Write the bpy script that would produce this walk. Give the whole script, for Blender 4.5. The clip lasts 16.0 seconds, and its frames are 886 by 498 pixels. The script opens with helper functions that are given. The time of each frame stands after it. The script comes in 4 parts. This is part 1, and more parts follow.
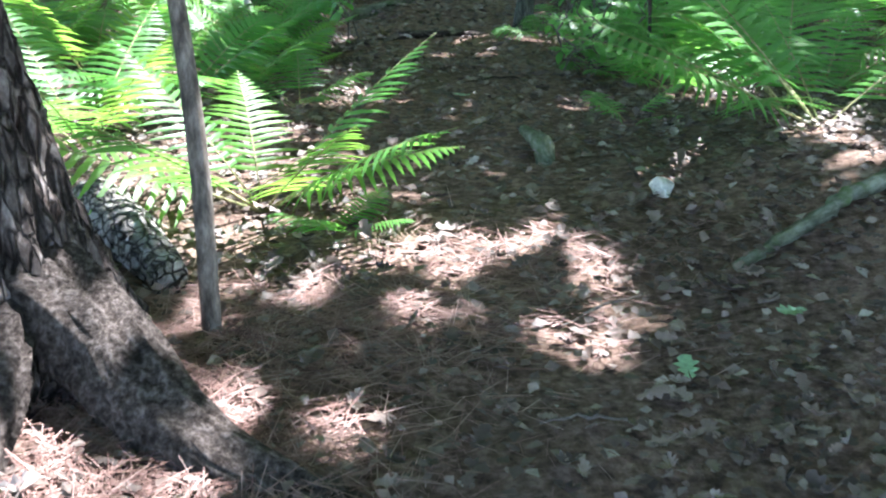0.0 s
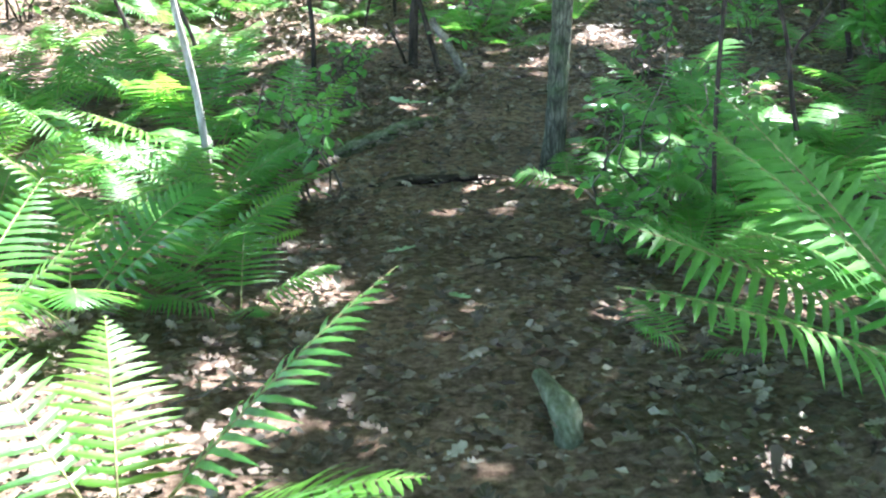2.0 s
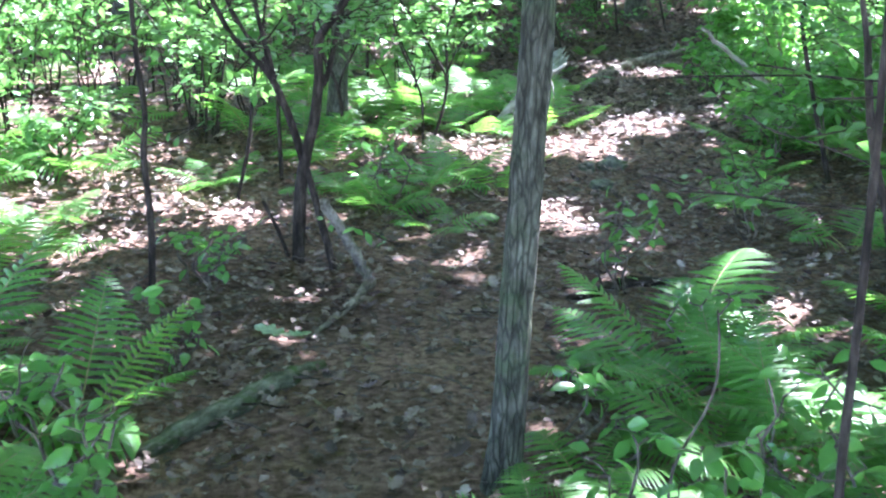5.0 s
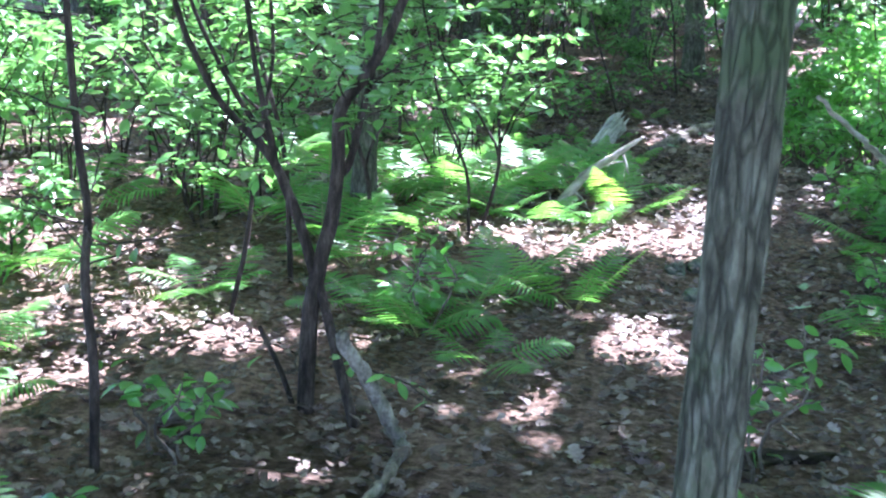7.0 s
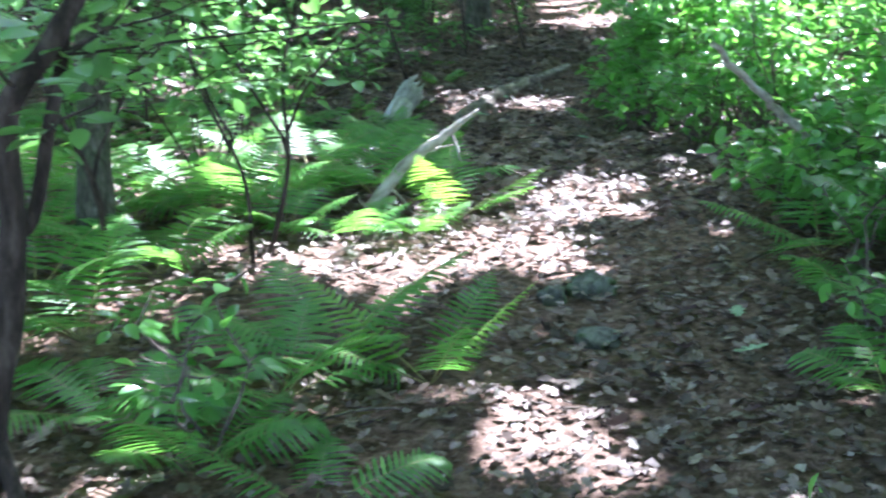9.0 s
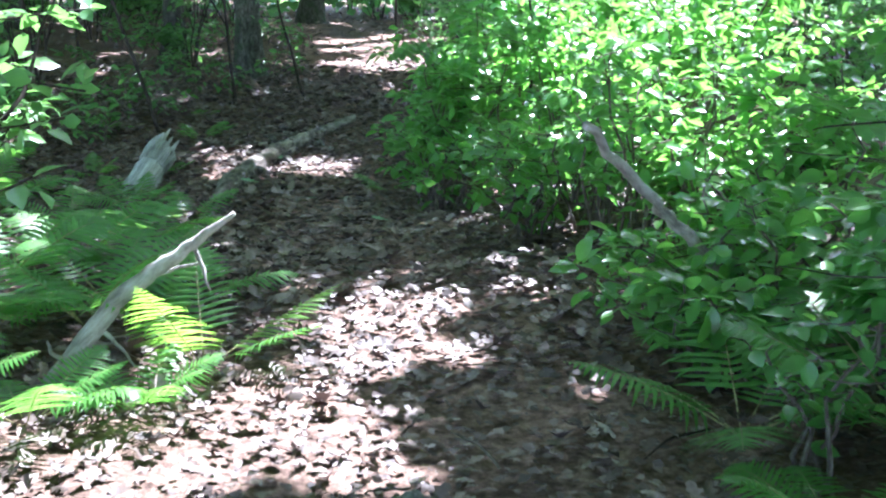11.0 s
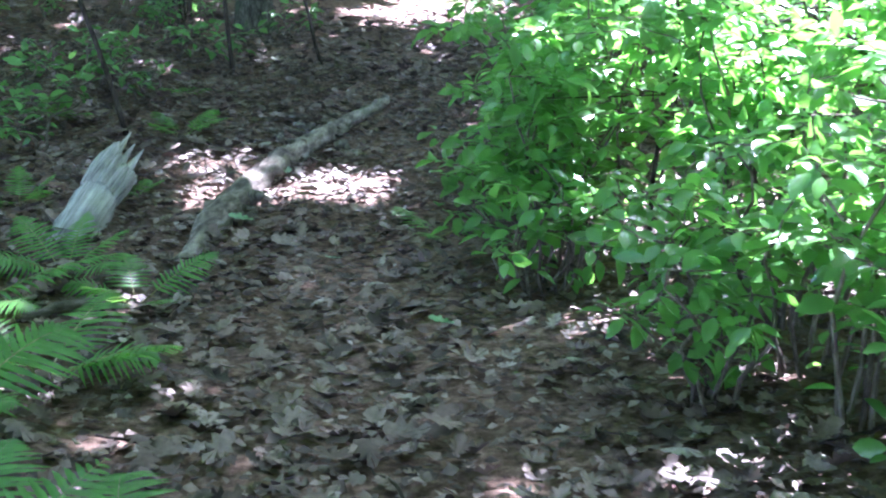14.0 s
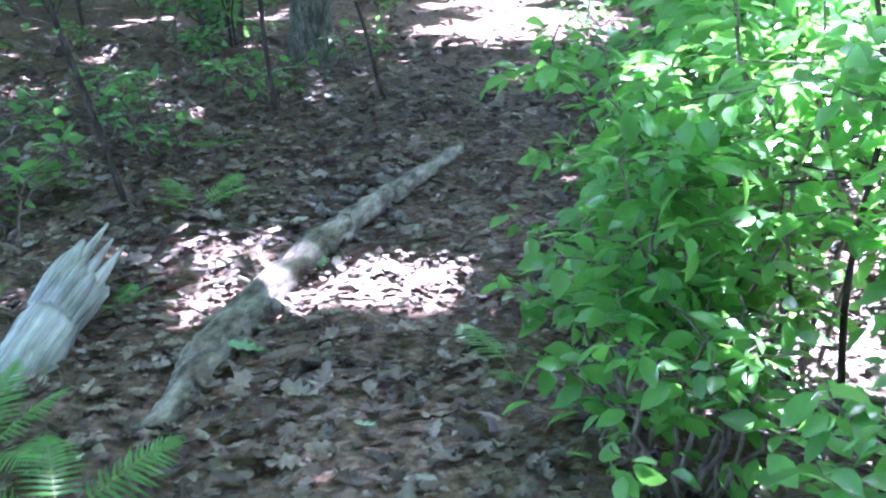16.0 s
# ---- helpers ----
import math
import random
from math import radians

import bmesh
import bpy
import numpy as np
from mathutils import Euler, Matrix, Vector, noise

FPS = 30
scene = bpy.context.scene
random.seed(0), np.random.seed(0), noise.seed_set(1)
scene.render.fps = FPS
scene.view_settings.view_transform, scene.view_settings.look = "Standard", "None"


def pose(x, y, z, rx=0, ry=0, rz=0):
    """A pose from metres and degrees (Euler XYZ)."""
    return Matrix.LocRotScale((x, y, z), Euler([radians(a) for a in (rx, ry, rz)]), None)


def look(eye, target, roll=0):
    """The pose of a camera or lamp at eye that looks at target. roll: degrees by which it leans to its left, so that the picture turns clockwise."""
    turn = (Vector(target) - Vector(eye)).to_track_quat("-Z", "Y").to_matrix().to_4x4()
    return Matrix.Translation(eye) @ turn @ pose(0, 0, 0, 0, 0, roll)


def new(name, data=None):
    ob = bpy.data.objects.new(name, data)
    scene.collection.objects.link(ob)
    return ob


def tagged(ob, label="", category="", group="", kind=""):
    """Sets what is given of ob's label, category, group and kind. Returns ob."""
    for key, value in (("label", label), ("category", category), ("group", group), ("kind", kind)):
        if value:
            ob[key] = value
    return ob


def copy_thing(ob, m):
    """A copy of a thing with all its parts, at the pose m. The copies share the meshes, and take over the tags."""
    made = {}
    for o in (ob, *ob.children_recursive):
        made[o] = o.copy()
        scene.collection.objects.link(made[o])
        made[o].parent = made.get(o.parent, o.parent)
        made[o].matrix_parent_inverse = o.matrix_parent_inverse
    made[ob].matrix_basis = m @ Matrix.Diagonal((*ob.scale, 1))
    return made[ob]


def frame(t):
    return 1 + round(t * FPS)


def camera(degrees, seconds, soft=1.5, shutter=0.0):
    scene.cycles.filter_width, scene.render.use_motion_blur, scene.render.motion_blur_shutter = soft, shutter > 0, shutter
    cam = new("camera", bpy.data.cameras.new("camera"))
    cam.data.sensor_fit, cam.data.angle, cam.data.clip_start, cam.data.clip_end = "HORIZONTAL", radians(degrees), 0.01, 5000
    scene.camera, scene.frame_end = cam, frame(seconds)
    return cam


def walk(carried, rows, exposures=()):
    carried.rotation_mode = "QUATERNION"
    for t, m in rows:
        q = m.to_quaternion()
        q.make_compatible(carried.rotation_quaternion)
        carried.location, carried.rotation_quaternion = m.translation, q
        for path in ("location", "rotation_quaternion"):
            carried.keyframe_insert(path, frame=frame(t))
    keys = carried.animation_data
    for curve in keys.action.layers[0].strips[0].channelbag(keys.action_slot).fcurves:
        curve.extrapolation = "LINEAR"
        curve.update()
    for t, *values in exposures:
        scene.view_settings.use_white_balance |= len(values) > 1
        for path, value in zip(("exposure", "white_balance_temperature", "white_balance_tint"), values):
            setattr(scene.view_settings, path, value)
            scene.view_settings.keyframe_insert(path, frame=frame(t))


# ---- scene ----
cam = camera(38.3, 16.0, soft=2.2, shutter=0.25)
METRES, EYE, TILT, LEAN, TURN = 14.0, 1.5, -21.0, 0.0, 0.0
ROWS = [
    (0.0, 0.0, 0.0, 0.0, 0.0, 0.0, -0.0),
    (0.5, -0.0042, 0.031, 0.0149, -1.54, -2.19, 1.02),
    (1.0, 0.0004, 0.0552, 0.0229, -2.7, -2.13, 2.37),
    (1.5, 0.0116, 0.0812, 0.0369, 0.33, 1.59, 1.21),
    (2.0, 0.0131, 0.1058, 0.045, 2.18, 2.74, -0.01),
    (2.5, 0.0084, 0.1332, 0.0559, 2.81, 3.69, -0.66),
    (3.0, 0.0112, 0.1572, 0.0643, 9.58, 4.29, -2.28),
    (3.5, 0.0179, 0.1802, 0.0755, 11.45, 4.96, -2.84),
    (4.0, 0.0101, 0.21, 0.085, 8.67, 5.81, -4.4),
    (4.5, 0.0082, 0.2356, 0.0953, 3.29, 6.34, -1.8),
    (5.0, 0.0137, 0.2687, 0.1068, -1.64, 7.62, -0.29),
    (7.5, 0.0058, 0.4154, 0.1566, -0.45, 9.9, -1.62),
    (8.0, 0.0053, 0.4527, 0.1646, -1.01, 9.66, 0.04),
    (8.5, 0.0093, 0.4812, 0.1786, -3.42, 9.04, 1.19),
    (9.0, 0.0066, 0.52, 0.1888, -10.21, 8.11, 4.55),
    (9.5, 0.0095, 0.5496, 0.1995, -17.4, 7.18, 5.75),
    (12.0, 0.0567, 0.6982, 0.2589, -20.24, 9.29, 6.56),
    (12.5, 0.0623, 0.7249, 0.2711, -20.33, 7.75, 7.03),
    (13.0, 0.0776, 0.7521, 0.2837, -19.01, 7.11, 9.35),
    (13.5, 0.0845, 0.7741, 0.2916, -18.66, 7.33, 6.86),
    (14.0, 0.0866, 0.802, 0.3065, -19.44, 5.41, 5.29),
    (14.5, 0.0928, 0.8207, 0.3139, -18.93, 4.99, 6.55),
    (15.0, 0.11, 0.8487, 0.324, -14.85, 6.8, 5.14),
    (15.5, 0.1195, 0.8773, 0.3335, -14.28, 5.97, 3.94),
    (16.0, 0.1301, 0.9022, 0.3457, -14.79, 5.93, 6.02),
]
EXPOSURES = [(0.0, 3.3, 5700, 14), (1.0, 3.5, 5800, 12), (1.5, 3.75, 5800, 9), (3.5, 3.6, 5600, 14), (5.0, 3.85, 5450, 27), (7.5, 3.65, 5250, 27), (8.5, 3.7, 5300, 24), (9.5, 3.45, 5400, 20), (12.5, 3.62, 5300, 27), (14.0, 4.0, 5250, 33), (16.0, 4.45, 5050, 36)]
walk(cam, [(t, pose(0, 0, EYE, TILT, LEAN, TURN) @ pose(METRES * x, METRES * y, METRES * z, 90 + pitch, roll, yaw)) for t, x, y, z, yaw, pitch, roll in ROWS], EXPOSURES)

# ---- daylight: a high summer sun through the canopy ----
SUN = Vector((0.38, 0.40, 0.83)).normalized()
world = bpy.data.worlds.new("sky")
scene.world = world
world.use_nodes = True
sky = world.node_tree.nodes.new("ShaderNodeTexSky")
sky.sky_type = "NISHITA"
sky.sun_disc = False
sky.sun_elevation = math.asin(SUN.z)
sky.sun_rotation = math.atan2(SUN.x, SUN.y)
world.node_tree.nodes["Background"].inputs["Strength"].default_value = 0.15
world.node_tree.links.new(sky.outputs[0], world.node_tree.nodes["Background"].inputs["Color"])
sun_data = bpy.data.lights.new("sun", "SUN")
sun_data.energy, sun_data.angle, sun_data.color = 4.0, radians(0.53), (1.0, 0.97, 0.91)
sun = new("sun", sun_data)
sun.matrix_world = look(SUN * 60, (0, 0, 0))

# ---- materials ----


def mat(name, rough=0.8, spec=0.3):
    m = bpy.data.materials.new(name)
    m.use_nodes = True
    b = m.node_tree.nodes["Principled BSDF"]
    b.inputs["Roughness"].default_value = rough
    b.inputs["Specular IOR Level"].default_value = spec
    return m, m.node_tree.nodes, m.node_tree.links, b


def ramp(nodes, stops):
    r = nodes.new("ShaderNodeValToRGB")
    while len(r.color_ramp.elements) < len(stops):
        r.color_ramp.elements.new(0.5)
    for e, (p, c) in zip(r.color_ramp.elements, stops):
        e.position, e.color = p, (*c, 1)
    return r


def noise_tex(nodes, links, scale, detail=4, stretch=(1, 1, 1), rough=0.6):
    tc, mp, n = nodes.new("ShaderNodeTexCoord"), nodes.new("ShaderNodeMapping"), nodes.new("ShaderNodeTexNoise")
    mp.inputs["Scale"].default_value = stretch
    n.inputs["Scale"].default_value, n.inputs["Detail"].default_value, n.inputs["Roughness"].default_value = scale, detail, rough
    links.new(tc.outputs["Object"], mp.inputs[0])
    links.new(mp.outputs[0], n.inputs["Vector"])
    return n.outputs["Fac"]


def mixcol(nodes, links, fac, a, b, blend="MIX"):
    m = nodes.new("ShaderNodeMix")
    m.data_type, m.blend_type = "RGBA", blend
    for s, v in ((m.inputs[0], fac), (m.inputs[6], a), (m.inputs[7], b)):
        if isinstance(v, (int, float)):
            s.default_value = v
        elif isinstance(v, tuple):
            s.default_value = (*v, 1)
        else:
            links.new(v, s)
    return m.outputs[2]


def bump(nodes, links, height, b, strength=0.6, dist=0.01):
    n = nodes.new("ShaderNodeBump")
    n.inputs["Strength"].default_value, n.inputs["Distance"].default_value = strength, dist
    links.new(height, n.inputs["Height"])
    links.new(n.outputs[0], b.inputs["Normal"])


def two_scale(name, dark, mid, light, big, small, rough=0.85, spec=0.25, stretch=(1, 1, 1), strength=0.6, dist=0.01, moss=None, plates=None):
    m, n, l, b = mat(name, rough, spec)
    a = noise_tex(n, l, big, 3)
    c = noise_tex(n, l, small, 6, stretch, 0.7)
    r1 = ramp(n, [(0.36, dark), (0.5, mid), (0.66, light)])
    l.new(c, r1.inputs[0])
    r2 = ramp(n, [(0.3, (0.62, 0.62, 0.62)), (0.7, (1.25, 1.22, 1.18))])
    l.new(a, r2.inputs[0])
    col = mixcol(n, l, 1.0, r1.outputs[0], r2.outputs[0], "MULTIPLY")
    if moss:
        g = noise_tex(n, l, moss[1], 5)
        r3 = ramp(n, [(moss[2], (0, 0, 0)), (moss[2] + 0.12, (1, 1, 1))])
        l.new(g, r3.inputs[0])
        col = mixcol(n, l, r3.outputs[0], col, moss[0])
    if plates:
        tc, mp, vo = n.new("ShaderNodeTexCoord"), n.new("ShaderNodeMapping"), n.new("ShaderNodeTexVoronoi")
        vo.feature = "DISTANCE_TO_EDGE"
        mp.inputs["Scale"].default_value = (1, 1, plates[1])
        vo.inputs["Scale"].default_value = plates[0]
        warp = n.new("ShaderNodeVectorMath")
        nz = n.new("ShaderNodeTexNoise")
        nz.inputs["Scale"].default_value = plates[0] * 0.8
        l.new(tc.outputs["Object"], mp.inputs[0])
        l.new(mp.outputs[0], nz.inputs["Vector"])
        sc = n.new("ShaderNodeVectorMath")
        sc.operation = "SCALE"
        sc.inputs["Scale"].default_value = 1.1 / plates[0]
        l.new(nz.outputs["Color"], sc.inputs[0])
        l.new(mp.outputs[0], warp.inputs[0])
        l.new(sc.outputs[0], warp.inputs[1])
        l.new(warp.outputs[0], vo.inputs["Vector"])
        rp = ramp(n, [(0.01, (plates[2],) * 3), (0.16, (1.0, 1.0, 1.0))])
        l.new(vo.outputs[0], rp.inputs[0])
        col = mixcol(n, l, 1.0, col, rp.outputs[0], "MULTIPLY")
        c = mixcol(n, l, 0.7, c, rp.outputs[0])
    l.new(col, b.inputs["Base Color"])
    bump(n, l, c, b, strength, dist)
    return m


def leaf_mat(name, dark, light, through_col, share=0.4, rough=0.42, spec=0.4, island=True):
    """A thin leaf: glossy on top, light shines through it."""
    m, n, l, b = mat(name, rough, spec)
    if island:
        rnd = n.new("ShaderNodeNewGeometry").outputs["Random Per Island"]
    else:
        rnd = n.new("ShaderNodeObjectInfo").outputs["Random"]
    r = ramp(n, [(0.0, dark), (1.0, light)])
    l.new(rnd, r.inputs[0])
    v = noise_tex(n, l, 9, 3)
    rv = ramp(n, [(0.3, (0.75, 0.75, 0.75)), (0.7, (1.2, 1.2, 1.1))])
    l.new(v, rv.inputs[0])
    col = mixcol(n, l, 1.0, r.outputs[0], rv.outputs[0], "MULTIPLY")
    l.new(col, b.inputs["Base Color"])
    tr = n.new("ShaderNodeBsdfTranslucent")
    l.new(mixcol(n, l, 1.0, through_col, rv.outputs[0], "MULTIPLY"), tr.inputs[0])
    mx = n.new("ShaderNodeMixShader")
    mx.inputs[0].default_value = share
    l.new(b.outputs[0], mx.inputs[1])
    l.new(tr.outputs[0], mx.inputs[2])
    l.new(mx.outputs[0], n["Material Output"].inputs[0])
    return m


def dead_leaf_mat(name, stops, island=True):
    m, n, l, b = mat(name, 0.6, 0.35)
    if island:
        rnd = n.new("ShaderNodeNewGeometry").outputs["Random Per Island"]
    else:
        rnd = n.new("ShaderNodeObjectInfo").outputs["Random"]
    r = ramp(n, stops)
    l.new(rnd, r.inputs[0])
    v = noise_tex(n, l, 40, 4)
    rv = ramp(n, [(0.3, (0.6, 0.58, 0.56)), (0.7, (1.2, 1.2, 1.2))])
    l.new(v, rv.inputs[0])
    l.new(mixcol(n, l, 1.0, r.outputs[0], rv.outputs[0], "MULTIPLY"), b.inputs["Base Color"])
    bump(n, l, v, b, 0.4, 0.004)
    return m


M_SOIL = two_scale("forest_soil", (0.058, 0.038, 0.029), (0.15, 0.1, 0.077), (0.28, 0.2, 0.16), 0.9, 26, 0.95, 0.15, strength=0.9, dist=0.02)
LITTER = [(0.0, (0.04, 0.028, 0.022)), (0.4, (0.11, 0.078, 0.062)), (0.75, (0.19, 0.142, 0.118)), (0.95, (0.27, 0.215, 0.185)), (1.0, (0.36, 0.31, 0.28))]
M_LITTER = dead_leaf_mat("dead_leaves", LITTER)
M_LITTER_ONE = dead_leaf_mat("dead_leaf", LITTER, island=False)
M_NEEDLE = dead_leaf_mat("pine_needles", [(0.0, (0.12, 0.065, 0.05)), (0.6, (0.27, 0.155, 0.13)), (1.0, (0.42, 0.29, 0.25))])
M_BARK_PINE = two_scale("furrowed_bark", (0.03, 0.023, 0.02), (0.10, 0.08, 0.07), (0.24, 0.21, 0.195), 4, 30, 0.95, 0.15, (1, 1, 0.4), 1.0, 0.03, plates=(36, 0.2, 0.25))
M_BARK_ROOT = two_scale("root_bark", (0.025, 0.019, 0.016), (0.085, 0.069, 0.06), (0.21, 0.18, 0.165), 7, 48, 0.95, 0.12, (1, 1, 1), 1.0, 0.05)
M_BARK_CHECK = two_scale("checkered_bark", (0.1, 0.09, 0.08), (0.24, 0.22, 0.2), (0.4, 0.38, 0.36), 5, 30, 0.9, 0.2, (1, 1, 1), 1.0, 0.02, plates=(30, 0.9, 0.12))
M_BARK_GREY = two_scale("grey_bark", (0.05, 0.049, 0.038), (0.108, 0.11, 0.086), (0.21, 0.215, 0.175), 3, 26, 0.92, 0.2, (1, 1, 0.3), 1.0, 0.018, ((0.07, 0.095, 0.05), 6, 0.5), (52, 0.2, 0.5))
M_BARK_LIGHT = two_scale("light_grey_bark", (0.09, 0.085, 0.075), (0.2, 0.19, 0.175), (0.36, 0.35, 0.33), 3, 26, 0.92, 0.2, (1, 1, 0.3), 1.0, 0.015, None, (38, 0.22, 0.5))
M_BARK_DARK = two_scale("dark_bark", (0.014, 0.011, 0.009), (0.04, 0.031, 0.026), (0.1, 0.082, 0.07), 3, 34, 0.9, 0.2, (1, 1, 0.25), 0.8, 0.006)
M_BARK_PALE = two_scale("pale_bark", (0.17, 0.155, 0.14), (0.33, 0.31, 0.28), (0.5, 0.48, 0.45), 3, 30, 0.85, 0.25, (1, 1, 0.3), 0.6, 0.005)
M_TWIG = two_scale("dead_twig", (0.05, 0.04, 0.033), (0.13, 0.11, 0.09), (0.26, 0.225, 0.19), 4, 40, 0.9, 0.2, (1, 1, 0.3), 0.5, 0.003)
M_LOG = two_scale("weathered_log", (0.06, 0.052, 0.044), (0.17, 0.15, 0.125), (0.34, 0.31, 0.27), 5, 24, 0.9, 0.2, (1, 1, 0.3), 0.9, 0.015, ((0.11, 0.13, 0.07), 3, 0.58))
M_MOSSLOG = two_scale("mossy_wood", (0.05, 0.055, 0.035), (0.12, 0.13, 0.09), (0.24, 0.25, 0.2), 5, 28, 0.95, 0.1, (1, 1, 0.3), 0.9, 0.01, ((0.06, 0.1, 0.03), 7, 0.5))
M_GREYWOOD = two_scale("bleached_wood", (0.2, 0.195, 0.19), (0.36, 0.355, 0.345), (0.56, 0.55, 0.54), 4, 45, 0.85, 0.2, (1, 1, 0.06), 0.9, 0.01)
M_ROCK = two_scale("mossy_stone", (0.06, 0.065, 0.055), (0.15, 0.16, 0.14), (0.28, 0.28, 0.26), 4, 18, 0.9, 0.25, (1, 1, 1), 0.8, 0.012, ((0.05, 0.085, 0.03), 9, 0.5))
M_FUNGUS = two_scale("pale_fungus", (0.5, 0.46, 0.36), (0.66, 0.62, 0.52), (0.78, 0.75, 0.67), 20, 90, 0.6, 0.3)
M_FERN = leaf_mat("fern_green", (0.05, 0.15, 0.04), (0.10, 0.25, 0.055), (0.2, 0.5, 0.07), 0.42)
M_FERN_YOUNG = leaf_mat("fern_yellow_green", (0.08, 0.22, 0.04), (0.15, 0.33, 0.06), (0.3, 0.58, 0.07), 0.48)
M_STALK = two_scale("fern_stalk", (0.14, 0.13, 0.05), (0.27, 0.26, 0.11), (0.42, 0.4, 0.2), 8, 40, 0.6, 0.3)
M_LEAF = leaf_mat("shrub_leaf", (0.06, 0.18, 0.05), (0.14, 0.33, 0.085), (0.2, 0.5, 0.07), 0.5, 0.28, 0.7)
M_LEAF_ONE = leaf_mat("shrub_leaf_single", (0.06, 0.18, 0.05), (0.14, 0.33, 0.085), (0.2, 0.5, 0.07), 0.5, 0.28, 0.7, island=False)
M_UNDER = leaf_mat("understorey_leaf", (0.06, 0.16, 0.05), (0.14, 0.31, 0.085), (0.2, 0.45, 0.1), 0.36, 0.38, 0.5)
M_CANOPY = leaf_mat("canopy_leaf", (0.05, 0.11, 0.03), (0.10, 0.19, 0.05), (0.21, 0.38, 0.08), 0.45, 0.5, 0.3)

# ---- building blocks ----
RNG = random.Random(7)
NPR = np.random.default_rng(11)


def smooth(a, b, v):
    u = np.clip((v - a) / (b - a), 0, 1)
    return u * u * (3 - 2 * u)


def trail_x(y):
    """The middle of the trodden path."""
    return np.interp(y, [-5, 0, 4, 8, 10, 12, 14, 16, 18, 20, 24, 28, 45], [0.1, 0.1, 0.15, 0.15, 0.5, 1.25, 1.95, 2.45, 3.0, 3.7, 5.0, 6.0, 9.0])


GROUND_Y = [-5, 3, 4.3, 5.4, 6.8, 9.8, 10.6, 11.4, 12.2, 13.4, 14.4, 15.4, 16.3, 17.5, 18.9, 19.5, 20.5, 24, 30, 180, 400]
GROUND_Z = [0.14, 0.14, 0.15, 0.08, 0.01, 0.01, 0.09, 0.13, 0.19, 0.24, 0.23, 0.19, 0.16, 0.20, 0.31, 0.38, 0.46, 0.62, 0.85, 3.8, 3.8]


def ground_z(x, y):
    """The height of the forest floor: two low rises with a dip between them, and a bank beside the start."""
    z = sum(w * np.interp(y + d, GROUND_Y, GROUND_Z) for d, w in ((-0.5, 0.2), (-0.2, 0.3), (0.2, 0.3), (0.5, 0.2)))
    z = z + 0.17 * np.exp(-((x - 1.5) / 0.7) ** 2 - ((y - 3.9) / 1.2) ** 2)
    z = z + 0.10 * np.exp(-((x - 3.6) / 1.0) ** 2 - ((y - 14.5) / 2.2) ** 2)
    off = np.abs(x - trail_x(y))
    return z + 0.05 * smooth(0.6, 1.6, off) * smooth(5, 7, y) * (1 - smooth(15, 17, y))


def gz(x, y):
    return float(ground_z(np.float64(x), np.float64(y)))


class Geo:
    """Collects vertices and faces for one mesh."""

    def __init__(self):
        self.v, self.f = [], []

    def tube(self, pts, radii, seg=8, rough=0.0, freq=9.0, cap=True, ridges=0):
        pts = [Vector(p) for p in pts]
        base, n = len(self.v), len(pts)
        side = None
        for i, p in enumerate(pts):
            d = (pts[min(i + 1, n - 1)] - pts[max(i - 1, 0)]).normalized()
            if side is None:
                side = d.orthogonal().normalized()
            side = (side - d * side.dot(d)).normalized()
            other = d.cross(side)
            for k in range(seg):
                a = 2 * math.pi * k / seg
                w = side * math.cos(a) + other * math.sin(a)
                r = radii[i]
                if rough:
                    q = p + w * r
                    g = noise.noise(Vector((q.x * freq, q.y * freq, q.z * freq * 0.3)))
                    if ridges:
                        g = (1 - abs(2 * noise.noise(Vector((math.cos(a) * ridges, math.sin(a) * ridges, (p.z + 0.3 * p.y) * 5.0))))) * 1.3 - 0.6 + 0.5 * g
                    r *= 1 + rough * g
                self.v.append(p + w * r)
        for i in range(n - 1):
            for k in range(seg):
                a, b = base + i * seg + k, base + i * seg + (k + 1) % seg
                self.f.append((a, b, b + seg, a + seg))
        if cap:
            self.f.append(tuple(base + k for k in reversed(range(seg))))
            self.f.append(tuple(base + (n - 1) * seg + k for k in range(seg)))
        return self

    def sheet(self, rings):
        """Rows of equal length become a surface."""
        base, w = len(self.v), len(rings[0])
        for r in rings:
            self.v.extend(Vector(p) for p in r)
        for i in range(len(rings) - 1):
            for k in range(w - 1):
                a = base + i * w + k
                self.f.append((a, a + 1, a + w + 1, a + w))
        return self

    def mesh(self, name, material, soft=True):
        me = bpy.data.meshes.new(name)
        me.from_pydata([tuple(p) for p in self.v], [], self.f)
        me.materials.append(material)
        if soft:
            me.polygons.foreach_set("use_smooth", [True] * len(me.polygons))
        return me


def part(name, mesh, parent, label="", m=None):
    ob = new(name, mesh)
    ob.parent = parent
    if m is not None:
        ob.matrix_basis = m
    if label:
        tagged(ob, label)
    return ob


def thing(name, label, category, m=None, group="", kind=""):
    ob = new(name)
    if m is not None:
        ob.matrix_basis = m
    return tagged(ob, label, category, group, kind)


